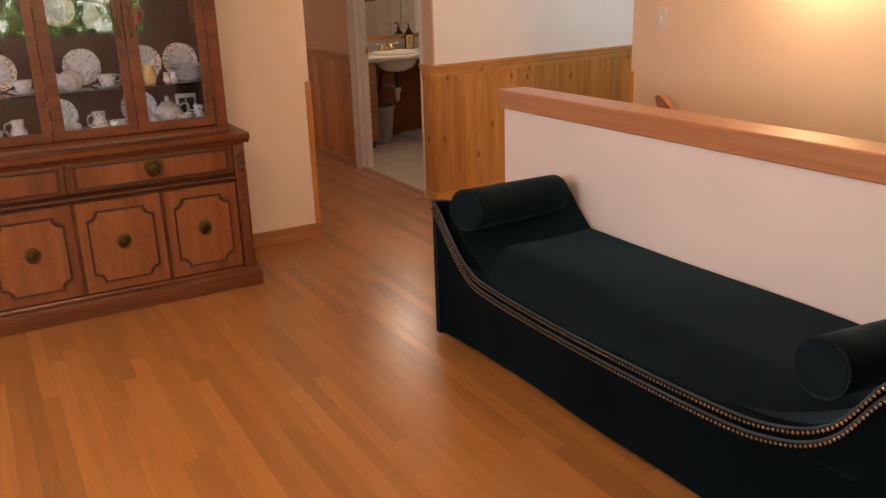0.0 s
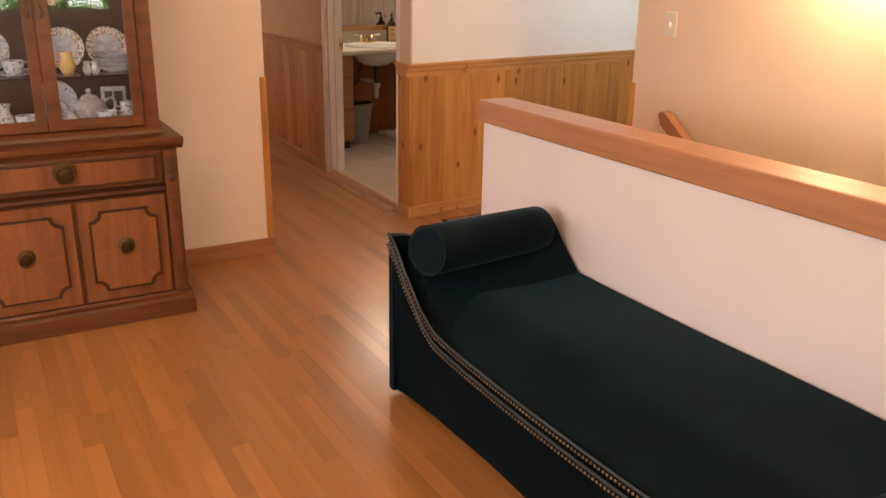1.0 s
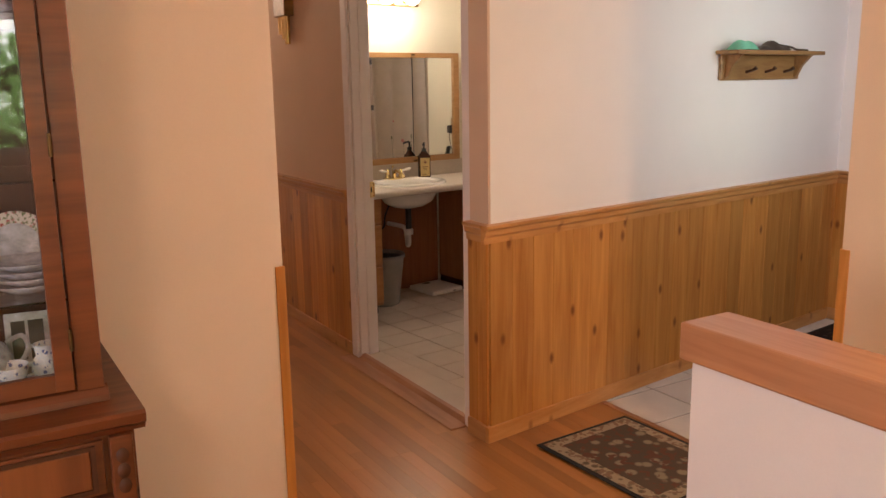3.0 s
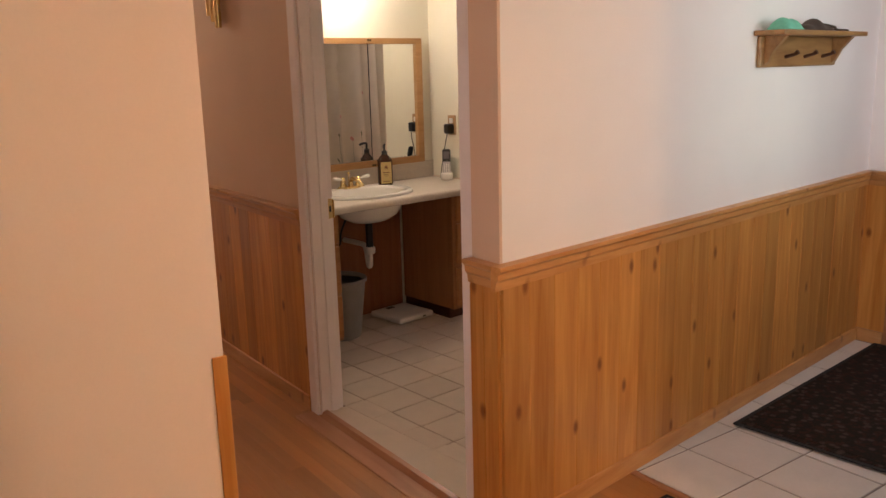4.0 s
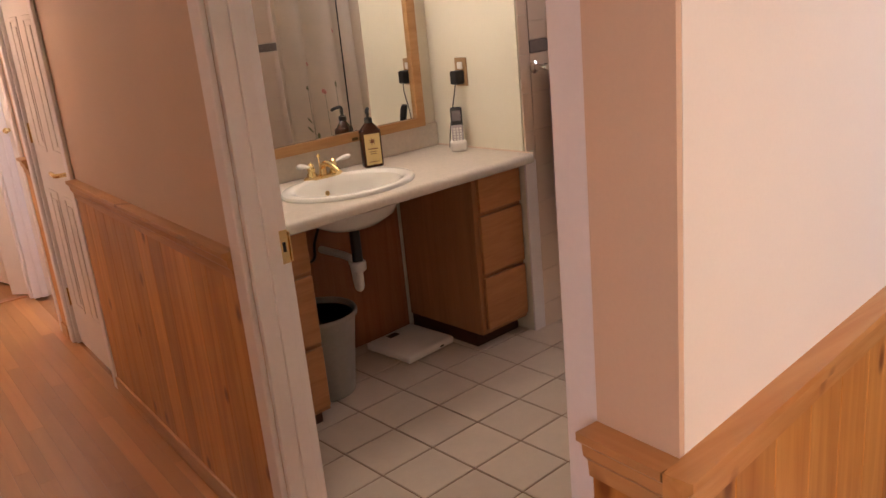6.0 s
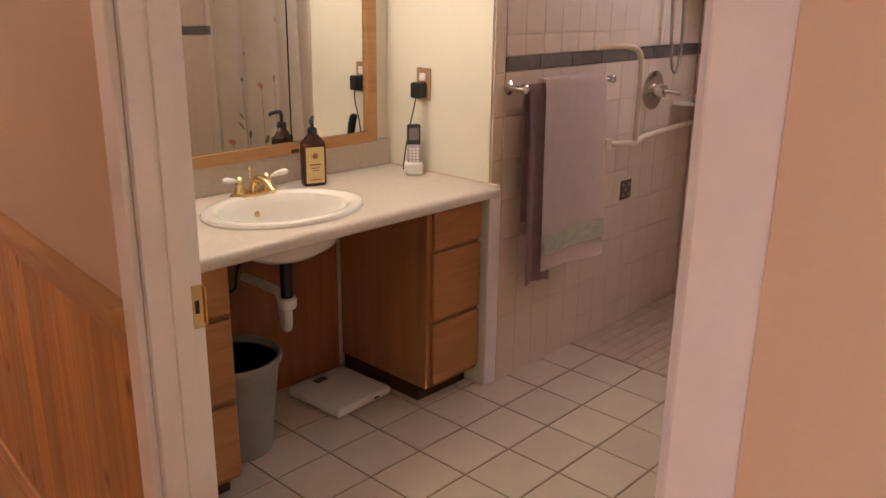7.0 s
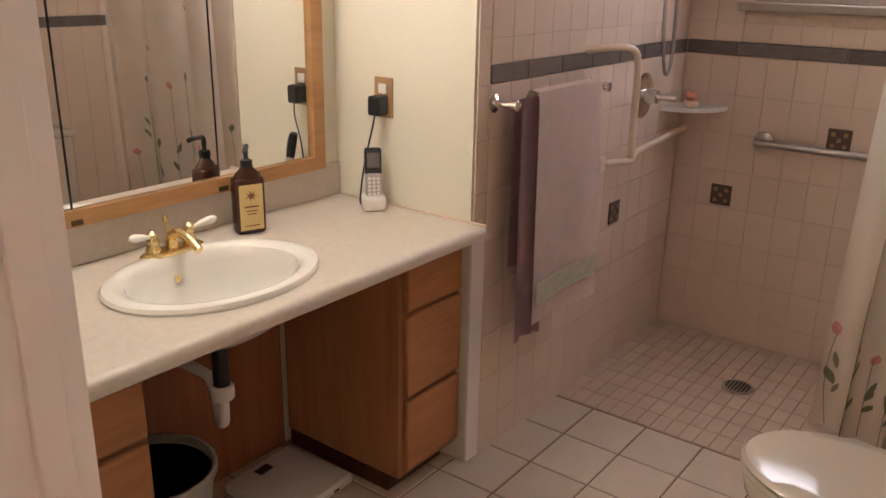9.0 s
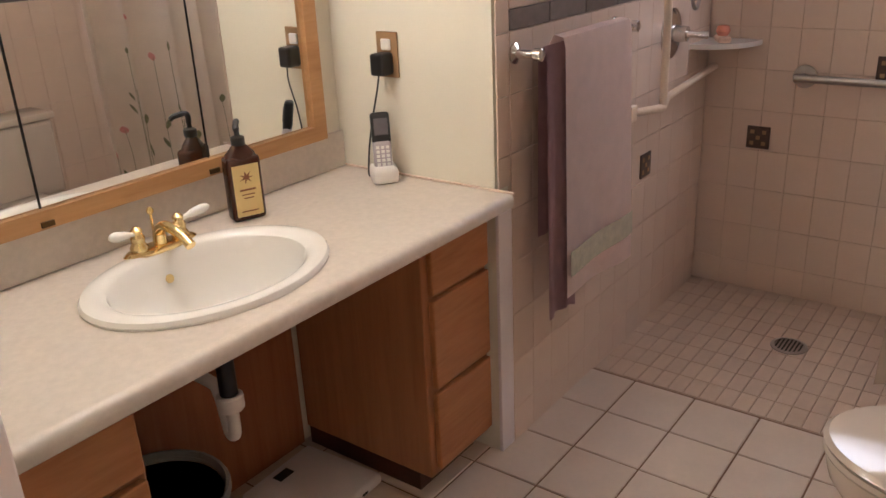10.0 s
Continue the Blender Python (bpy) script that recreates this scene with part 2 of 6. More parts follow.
M_GROUT = material("brown_grout", (0.20, 0.115, 0.07), 0.85, scale=40, vary=0.3, bump=0.2)
M_WTILE = material("cream_wall_tile", (0.74, 0.59, 0.48), 0.22, scale=9, vary=0.03, bump=0.02, random_hue=0.025)
M_WGROUT = material("wall_grout", (0.71, 0.565, 0.455), 0.85, scale=30, vary=0.12, bump=0.1)
M_ACCENT = material("grey_accent_tile", (0.16, 0.135, 0.125), 0.3, scale=30, vary=0.2, random_hue=0.15)
M_DECO = material("dark_picture_tile", (0.085, 0.052, 0.040), 0.3, scale=40, vary=0.3)
M_SHGROUT = material("shower_floor_grout", (0.34, 0.245, 0.18), 0.85, scale=40, vary=0.3)
M_SHTILE = material("shower_mosaic_tile", (0.55, 0.42, 0.32), 0.4, scale=14, vary=0.09, random_hue=0.06)
M_FTILE = material("entry_floor_tile", (0.66, 0.62, 0.57), 0.35, scale=6, vary=0.10, bump=0.06, random_hue=0.04)
M_FGROUT = material("grey_grout", (0.27, 0.23, 0.20), 0.85, scale=40, vary=0.3)
M_COUNTER = material("speckled_laminate", (0.62, 0.545, 0.47), 0.38, scale=60, vary=0.09, fine=420)
M_PORC = material("white_porcelain", (0.80, 0.77, 0.72), 0.09, scale=5, vary=0.02)
M_BONE = material("bone_porcelain", (0.66, 0.575, 0.49), 0.10, scale=5, vary=0.02)
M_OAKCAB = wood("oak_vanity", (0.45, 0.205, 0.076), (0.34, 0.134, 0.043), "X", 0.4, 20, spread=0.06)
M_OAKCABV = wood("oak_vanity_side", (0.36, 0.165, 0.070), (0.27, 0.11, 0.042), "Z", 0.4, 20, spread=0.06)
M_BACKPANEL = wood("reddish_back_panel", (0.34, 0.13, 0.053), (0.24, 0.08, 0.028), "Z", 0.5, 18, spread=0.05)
M_MIRROR = material("mirror_silver", (0.86, 0.86, 0.84), 0.015, 1.0, scale=3, vary=0.01)
M_MIRFRAME = wood("light_oak_frame", (0.52, 0.29, 0.12), (0.40, 0.20, 0.07), "X", 0.4, 22, spread=0.06)
M_BLACK = material("black_plastic", (0.012, 0.012, 0.013), 0.4, scale=30, vary=0.2)
M_PVC = material("white_pvc", (0.75, 0.72, 0.68), 0.35, scale=20, vary=0.05)
M_CANGREY = material("grey_wastebasket_plastic", (0.24, 0.22, 0.20), 0.45, scale=12, vary=0.15, bump=0.05)
M_SCALE = material("white_scale_enamel", (0.70, 0.67, 0.65), 0.35, scale=15, vary=0.06)
M_AMBER = material("amber_bottle", (0.055, 0.017, 0.008), 0.16, scale=20, vary=0.2)
M_LABEL = material("yellow_label", (0.68, 0.52, 0.22), 0.6, scale=30, vary=0.06)
M_LABELINK = material("brown_label_print", (0.20, 0.07, 0.025), 0.6, scale=30, vary=0.2)
M_SILVERP = material("silver_plastic", (0.42, 0.38, 0.40), 0.4, scale=30, vary=0.08)
M_SCREEN = material("grey_phone_screen", (0.13, 0.12, 0.13), 0.2, scale=30, vary=0.1)
M_TOWELW = material("white_terry", (0.97, 0.80, 0.73), 0.95, scale=20, vary=0.06, bump=0.25, fine=320, spec=0.1)
M_TOWELP = material("mauve_terry", (0.42, 0.27, 0.28), 0.95, scale=20, vary=0.15, bump=0.6, fine=320, spec=0.1)
M_TOWELG = material("sage_embroidery", (0.50, 0.47, 0.36), 0.95, scale=40, vary=0.2, bump=0.4)
M_CREAMPL = material("cream_plastic_pipe", (0.74, 0.60, 0.46), 0.35, scale=15, vary=0.06)
M_STEEL = material("brushed_steel", (0.42, 0.38, 0.35), 0.3, 1.0, scale=40, vary=0.12)
M_ALU = material("grey_window_frame", (0.40, 0.34, 0.28), 0.5, scale=15, vary=0.08)
M_CURTAIN = material("sheer_cream_curtain", (0.79, 0.69, 0.56), 0.85, scale=10, vary=0.05, spec=0.1)
M_LEAFP = material("printed_leaf", (0.20, 0.21, 0.11), 0.85, scale=20, vary=0.25)
M_PETAL = material("printed_petal", (0.70, 0.30, 0.27), 0.85, scale=20, vary=0.2)
M_SHELL = material("conch_shell", (0.72, 0.50, 0.38), 0.3, scale=25, vary=0.25, bump=0.3)
M_SHELLPINK = material("pink_shell_lip", (0.70, 0.28, 0.20), 0.25, scale=25, vary=0.2)
M_FRONTDOOR = material("dark_brown_door", (0.075, 0.034, 0.022), 0.45, scale=20, vary=0.15, bump=0.08)
M_RUBBER = material("black_rug_border", (0.012, 0.011, 0.010), 0.9, scale=30, vary=0.3)
M_DARKWOOD = wood("stained_coat_rack", (0.40, 0.22, 0.08), (0.24, 0.115, 0.035), "X", 0.4, 16, spread=0.05)
M_GREEN = material("mint_green_cloth", (0.16, 0.50, 0.34), 0.8, scale=20, vary=0.2)
M_BROWNCLOTH = material("dark_brown_leather", (0.05, 0.03, 0.02), 0.6, scale=20, vary=0.3)
M_ALMOND = material("almond_switch_plate", (0.70, 0.64, 0.54), 0.35, scale=20, vary=0.03)
M_TANPLATE = material("tan_outlet_plate", (0.36, 0.22, 0.105), 0.4, scale=20, vary=0.06)
M_GLASS = glass("clear_glass")
M_SHADE = glow("warm_glass_shade", (1.0, 0.60, 0.30), 6.0)
M_VSHADE = glow("vanity_globe_glass", (1.0, 0.85, 0.58), 5.0)
# Sky brightness is put into the window pane as emission.
M_WINSKY = glow("glowing_frosted_pane", (1.0, 0.97, 0.94), 2.6)
M_CHINA = material("white_china", (0.46, 0.47, 0.53), 0.18, scale=55, vary=0.45)
M_YELLOWCH = material("yellow_glazed_china", (0.62, 0.42, 0.16), 0.2, scale=30, vary=0.15)
M_REDGLASS = material("cranberry_glass", (0.38, 0.035, 0.05), 0.12, scale=30, vary=0.2)


def rug_material(name, a, b, c, scale):
    m = material(name, a, 0.95, scale=scale, vary=0.25, bump=0.5, fine=260, spec=0.1)
    n, l = m.node_tree.nodes, m.node_tree.links
    tc, v1, v2 = n.new("ShaderNodeTexCoord"), n.new("ShaderNodeTexVoronoi"), n.new("ShaderNodeTexNoise")
    v1.inputs["Scale"].default_value, v2.inputs["Scale"].default_value = scale, scale * 1.7
    l.new(tc.outputs["Object"], v1.inputs["Vector"])
    l.new(tc.outputs["Object"], v2.inputs["Vector"])
    r1, r2 = n.new("ShaderNodeValToRGB"), n.new("ShaderNodeValToRGB")
    r1.color_ramp.elements[0].position, r1.color_ramp.elements[1].position = 0.28, 0.42
    r1.color_ramp.elements[0].color, r1.color_ramp.elements[1].color = (*b, 1), (*a, 1)
    r2.color_ramp.elements[0].position, r2.color_ramp.elements[1].position = 0.54, 0.60
    l.new(v1.outputs["Distance"], r1.inputs[0])
    l.new(v2.outputs[0], r2.inputs[0])
    mix = n.new("ShaderNodeMix")
    mix.data_type = "RGBA"
    mix.inputs[7].default_value = (*c, 1)
    l.new(r2.outputs[0], mix.inputs[0])
    l.new(r1.outputs[0], mix.inputs[6])
    l.new(mix.outputs[2], n["Principled BSDF"].inputs["Base Color"])
    return m


M_RUG = rug_material("floral_rug_field", (0.10, 0.072, 0.052), (0.27, 0.22, 0.14), (0.14, 0.062, 0.042), 16)
M_RUGBAND = rug_material("floral_rug_band", (0.34, 0.27, 0.18), (0.13, 0.10, 0.065), (0.22, 0.14, 0.09), 26)
M_MAT = rug_material("dark_entry_mat_pile", (0.022, 0.017, 0.014), (0.06, 0.042, 0.034), (0.04, 0.02, 0.015), 26)

for m in (M_VELVET,):
    b = m.node_tree.nodes["Principled BSDF"]
    b.inputs["Sheen Weight"].default_value, b.inputs["Sheen Roughness"].default_value = 0.22, 0.4
    b.inputs["Sheen Tint"].default_value = (0.25, 0.45, 0.55, 1)

M_CHINABLUE = rug_material("blue_white_china", (0.50, 0.53, 0.58), (0.07, 0.10, 0.25), (0.62, 0.62, 0.62), 75)
M_CHINAFLORAL = rug_material("floral_china_rim", (0.66, 0.63, 0.58), (0.40, 0.12, 0.12), (0.20, 0.24, 0.14), 65)
for m in (M_CHINABLUE, M_CHINAFLORAL):
    m.node_tree.nodes["Principled BSDF"].inputs["Roughness"].default_value = 0.2
    m.node_tree.nodes["Bump"].inputs["Strength"].default_value = 0.02


def sheer(m, share):
    """Lets part of the light through a thin cloth."""
    n, l = m.node_tree.nodes, m.node_tree.links
    b = n["Principled BSDF"]
    tr, mix = n.new("ShaderNodeBsdfTranslucent"), n.new("ShaderNodeMixShader")
    l.new(b.inputs["Base Color"].links[0].from_socket, tr.inputs[0])
    mix.inputs[0].default_value = share
    l.new(b.outputs[0], mix.inputs[1])
    l.new(tr.outputs[0], mix.inputs[2])
    l.new(mix.outputs[0], n["Material Output"].inputs[0])


sheer(M_CURTAIN, 0.45)


# ---- mesh tools ----
def box_into(bm, lo, hi):
    x0, y0, z0 = lo
    x1, y1, z1 = hi
    v = [bm.verts.new(p) for p in ((x0, y0, z0), (x1, y0, z0), (x1, y1, z0), (x0, y1, z0), (x0, y0, z1), (x1, y0, z1), (x1, y1, z1), (x0, y1, z1))]
    for f in ((3, 2, 1, 0), (4, 5, 6, 7), (0, 1, 5, 4), (1, 2, 6, 5), (2, 3, 7, 6), (3, 0, 4, 7)):
        bm.faces.new([v[i] for i in f])
    return bm


def box(lo, hi, r=0.0, seg=2):
    bm = box_into(bmesh.new(), lo, hi)
    if r:
        bmesh.ops.bevel(bm, geom=bm.edges[:], offset=r, segments=seg, profile=0.5, affect="EDGES")
    return bm


def boxes(*pairs, r=0.0):
    bm = bmesh.new()
    for lo, hi in pairs:
        box_into(bm, lo, hi)
    if r:
        bmesh.ops.bevel(bm, geom=bm.edges[:], offset=r, segments=1, profile=0.5, affect="EDGES")
    return bm


def lathe(profile, seg=28, sx=1.0, sy=1.0, ring=False):
    """Turns (radius, height) pairs about z."""
    bm = bmesh.new()
    rings = []
    for r, z in profile:
        rings.append([bm.verts.new((max(r, 1e-4) * sx * math.cos(2 * math.pi * i / seg), max(r, 1e-4) * sy * math.sin(2 * math.pi * i / seg), z)) for i in range(seg)])
    for a, b in zip(rings, rings[1:] + (rings[:1] if ring else [])):
        for i in range(seg):
            bm.faces.new((a[i], a[(i + 1) % seg], b[(i + 1) % seg], b[i]))
    if not ring:
        bm.faces.new(rings[0][::-1])
        bm.faces.new(rings[-1])
    bmesh.ops.recalc_face_normals(bm, faces=bm.faces[:])
    return bm


def tube_into(bm, points, r, seg=10):
    pts = [Vector(p) for p in points]
    up, rings = None, []
    for i, p in enumerate(pts):
        d = (pts[min(i + 1, len(pts) - 1)] - pts[max(i - 1, 0)]).normalized()
        if up is None:
            up = d.orthogonal().normalized()
        up = (up - d * up.dot(d)).normalized()
        side = d.cross(up)
        rr = r[i] if isinstance(r, (list, tuple)) else r
        rings.append([bm.verts.new(p + rr * (math.cos(a) * up + math.sin(a) * side)) for a in (2 * math.pi * k / seg for k in range(seg))])
    for a, b in zip(rings, rings[1:]):
        for k in range(seg):
            bm.faces.new((a[k], a[(k + 1) % seg], b[(k + 1) % seg], b[k]))
    bm.faces.new(rings[0][::-1])
    bm.faces.new(rings[-1])
    return bm


def tube(points, r, seg=10):
    return tube_into(bmesh.new(), points, r, seg)


def prism(poly, lo, hi, axis="x"):
    """A flat outline swept along an axis; outline pairs are the two other axes in order."""
    def put(a, b, s):
        return (s, a, b) if axis == "x" else (a, s, b) if axis == "y" else (a, b, s)
    bm = bmesh.new()
    one, two = [bm.verts.new(put(a, b, lo)) for a, b in poly], [bm.verts.new(put(a, b, hi)) for a, b in poly]
    bm.faces.new(one[::-1])
    bm.faces.new(two)
    k = len(poly)
    for i in range(k):
        bm.faces.new((one[i], one[(i + 1) % k], two[(i + 1) % k], two[i]))
    bmesh.ops.recalc_face_normals(bm, faces=bm.faces[:])
    return bm


def sheet(fn, nu, nv):
    """A surface of nu by nv cells from fn(u, v)."""
    bm = bmesh.new()
    g = [[bm.verts.new(fn(i / nu, j / nv)) for j in range(nv + 1)] for i in range(nu + 1)]
    for i in range(nu):
        for j in range(nv):
            bm.faces.new((g[i][j], g[i + 1][j], g[i + 1][j + 1], g[i][j + 1]))
    return bm


def smooth_path(points, n=6):
    """Catmull-Rom through the points."""
    p = [Vector(q) for q in points]
    p = [p[0] * 2 - p[1]] + p + [p[-1] * 2 - p[-2]]
    out = []
    for i in range(1, len(p) - 2):
        for k in range(n):
            t = k / n
            out.append(0.5 * (2 * p[i] + (p[i + 1] - p[i - 1]) * t + (2 * p[i - 1] - 5 * p[i] + 4 * p[i + 1] - p[i + 2]) * t * t + (3 * p[i] - p[i - 1] - 3 * p[i + 1] + p[i + 2]) * t ** 3))
    return out + [p[-2]]


def part(name, bm, mat, parent=None, label="", m=None, smooth=False, mats=()):
    me = bpy.data.meshes.new(name)
    if smooth:
        for f in bm.faces:
            f.smooth = True
    bm.to_mesh(me)
    bm.free()
    me.materials.append(mat)
    for q in mats:
        me.materials.append(q)
    ob = new(name, me)
    if smooth:
        me.set_sharp_from_angle(angle=radians(40))
    if parent:
        ob.parent = parent
    if m is not None:
        ob.matrix_local = m
    if label:
        tagged(ob, label)
    return ob


def thing(name, label, category, m=None, group=""):
    ob = new(name)
    ob.empty_display_size = 0.1
    if m is not None:
        ob.matrix_world = m
    return tagged(ob, label, category, group)


def structure(name, bm, mat, label="", category="", m=None):
    return tagged(part(name, bm, mat, None, "", m), label, category or name.split("_")[0], kind="structure")


def piece(name, data, parent, m):
    """One of many alike pieces, on shared mesh data."""
    ob = new(name, data)
    ob.parent = parent
    ob.matrix_local = m
    return ob


def mesh_of(name, bm, mat):
    me = bpy.data.meshes.new(name)
    bm.to_mesh(me)
    bm.free()
    me.materials.append(mat)
    return me


def slab_with_hole(axis, plane, thick, u0, u1, z0, z1, holes):
    """A wall with openings: axis 'x' has its face at x=plane and runs along y. holes: (u0, u1, z0, z1)."""
    bm = bmesh.new()
    us = sorted({u0, u1, *[h[0] for h in holes], *[h[1] for h in holes]})
    for a, b in zip(us, us[1:]):
        cuts = sorted([(h[2], h[3]) for h in holes if h[0] <= a and h[1] >= b])
        z = z0
        for c0, c1 in cuts + [(z1, z1)]:
            if c0 > z + 1e-6:
                if axis == "x":
                    box_into(bm, (min(plane, plane + thick), a, z), (max(plane, plane + thick), b, c0))
                else:
                    box_into(bm, (a, min(plane, plane + thick), z), (b, max(plane, plane + thick), c0))
            z = c1
    bmesh.ops.remove_doubles(bm, verts=bm.verts[:], dist=1e-5)
    return bm


# ---- large structure ----
CEIL = 2.44
W1_Y, HALL_W_X = 4.52, 2.36
HALL_E_X = 3.325            # plaster face; boards stand 13 mm proud
W2 = pose(3.304, 4.760, 0, 0, 0, 7.5)   # foyer wall: local x along it, local y into it
W2_LEN = 2.82
STAIR_X, STAIR_END = 4.05, 3.735
BATH_S, BATH_N, TOWEL_Y, OUTLET_X, SHOWER_X = 5.05, 7.275, 6.741, 4.874, 6.377
DOOR0, DOOR1, DOOR_H = 4.955, 6.042, 2.05
BF = 0.02                  # the bathroom floor lies a little above the hall's
COUNTER_Z, SHOWER_EDGE = 0.82, 5.45
BATH_TURN = pose(4.874, 6.67, 0, 0, 0, 5.5) @ pose(-4.874, -6.67, 0)   # the bathroom stands askew to the hall

floor = structure("floor", boxes(((-2.6, -2.0, -0.16), (3.01, 4.55, -0.021)), ((2.35, 4.55, -0.16), (3.42, 11.4, -0.021)), ((3.01, 3.36, -0.16), (3.985, 4.95, -0.021)), ((3.42, 8.0, -0.16), (6.0, 11.4, -0.021))), M_FLOORJOINT,
                  "reddish-brown oak strip floor with a satin finish", "floor")
tile_floor = structure("floor_entry", box((3.985, 3.5, -0.16), (6.6, 5.3, -0.005)), M_FGROUT, "pale square entry tiles with grey joints", "floor")
bath_floor = structure("floor_bath", box((3.42, BATH_S - 0.04, -0.16), (SHOWER_EDGE, 7.34, BF - 0.004)), M_GROUT, "cream square bathroom tiles with brown joints", "floor")
shower_floor = structure("floor_shower", box((SHOWER_EDGE, BATH_S - 0.04, -0.16), (6.55, 7.34, BF - 0.006)), M_SHGROUT, "small cream mosaic tiles of the roll-in shower floor", "floor")

structure("ceiling", boxes(((-2.7, -2.1, CEIL), (3.42, 11.5, CEIL + 0.12)), ((3.42, -2.1, CEIL), (6.75, 4.84, CEIL + 0.12)), ((3.6, 4.84, CEIL + 0.101), (6.75, 5.3, CEIL + 0.12)), ((3.42, 7.5, CEIL), (6.1, 11.5, CEIL + 0.12))), M_CEIL, "white textured ceiling", "ceiling")
structure("ceiling_bath", box((3.42, 4.845, CEIL), (6.75, 7.5, CEIL + 0.1)), M_CEIL, "white bathroom ceiling", "ceiling")

# dining room walls
structure("wall_north", box((-2.7, W1_Y, 0), (HALL_W_X, W1_Y + 0.11, CEIL)), M_PLASTER, "dining room wall with warm light mixed into its paint colour", "wall")
structure("wall_hall_west", box((HALL_W_X - 0.11, W1_Y + 0.112, 0), (HALL_W_X - 0.002, 11.4, CEIL)), M_PLASTER, "cream hallway wall", "wall")
# The opening is added for the fill lamp; it is never in view.
structure("wall_west", slab_with_hole("x", -2.6, -0.1, -2.1, W1_Y, 0, CEIL, [(0.4, 2.8, 0.9, 2.1)]), M_PLASTER, "cream dining room wall", "wall")
structure("wall_south", slab_with_hole("y", -2.0, -0.12, -2.6, 4.08, -0.0, CEIL, [(0.2, 2.6, 0.93, 2.10)]), M_PLASTER, "cream dining room wall with a wide window", "wall")
win = thing("window_1", "wide dining room window with a white frame", "window", pose(1.4, -2.06, 0.93))
tagged(win, kind="structure")
for z0, z1 in ((0.0, 0.05), (1.12, 1.17)):
    part("window_frame", box((-1.2, -0.03, z0), (1.2, 0.03, z1), 0.004), M_TRIM, win)
for x in (-1.175, 0.0, 1.175):
    part("window_frame", box((x - 0.025, -0.028, 0.05), (x + 0.025, 0.028, 1.12), 0.004), M_TRIM, win)

# Added frame round the fill lamp's opening.
win = thing("window_4", "unseen side window added to bring fill light into the dining room", "window", pose(-2.65, 1.6, 0.9))
tagged(win, kind="structure")
part("window_frame", boxes(((-0.03, -1.2, 0), (0.03, 1.2, 0.05)), ((-0.03, -1.2, 1.15), (0.03, 1.2, 1.2)), ((-0.03, -1.2, 0.05), (0.03, -1.15, 1.15)), ((-0.03, 1.15, 0.05), (0.03, 1.2, 1.15))), M_TRIM, win)

# stair wall with the glow of its sconce, and the entry's south wall
# Peach comes from lamplight put into the wall colour.
structure("wall_stair", box((STAIR_X, -2.0, -2.2), (STAIR_X + 0.115, STAIR_END, CEIL)), M_PEACH, "stairwell wall with the lamp's warmth mixed into its paint colour", "wall")
# Opening added in this hidden wall to hold the foyer fill lamp.
structure("wall_entry_south", slab_with_hole("y", STAIR_END - 0.002, -0.115, STAIR_X + 0.117, 6.6, 0, CEIL, [(4.7, 5.7, 1.05, 2.1)]), M_WHITE, "unseen white entry wall with an opening added for fill light", "wall")

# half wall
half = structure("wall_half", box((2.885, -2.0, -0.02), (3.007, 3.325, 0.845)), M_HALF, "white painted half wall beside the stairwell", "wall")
part("cap", box((2.868, -2.0, 0.846), (3.026, 3.352, 0.934), 0.006), M_OAKCAP, half, "oak cap board")
part("baseboard", box((2.871, -2.0, 0.0), (2.8835, 3.325, 0.085), 0.003), M_OAKCAP, half, "oak baseboard")
stairs = thing("staircase", "carpeted steps going down beside the half wall", "staircase", pose(0, 0, 0))
tagged(stairs, kind="structure")
for k in range(9):
    part("step", box((3.012, 3.14 - 0.26 * k, -0.19 * (k + 1) - 0.19), (STAIR_X - 0.004, 3.40 - 0.26 * k, -0.19 * (k + 1)), 0.01), M_TAN, stairs)
structure("wall_stair_end", box((3.01, 0.7, -2.2), (STAIR_X, 0.8, -0.17)), M_WHITE, "plain stairwell wall", "wall")

# front door wall
FD_X = 6.09
structure("wall_east", slab_with_hole("x", FD_X, 0.12, 3.55, 5.23, 0, CEIL, [(3.995, 4.92, 0.0, 2.04)]), M_WHITE, "white entry wall with the front door", "wall")

# foyer wall with pine wainscot
w2 = structure("wall_foyer", box((0.012, 0.0, 0), (W2_LEN, 0.05, CEIL)), M_WHITE, "white wall above knotty pine wainscot", "wall", W2)
CAP_Z = 0.918
cap_profile = [(0.0, CAP_Z - 0.075), (-0.018, CAP_Z - 0.075), (-0.020, CAP_Z - 0.05), (-0.028, CAP_Z - 0.04), (-0.030, CAP_Z - 0.022), (-0.040, CAP_Z - 0.012), (-0.040, CAP_Z), (0.0, CAP_Z)]
part("cap_rail", prism(cap_profile, -0.040, W2_LEN, "x"), M_PINETRIM, w2, "moulded pine cap rail")
part("base_rail", box((-0.023, -0.022, 0.0), (W2_LEN, 0.0, 0.07), 0.004), M_PINETRIM, w2, "pine baseboard")

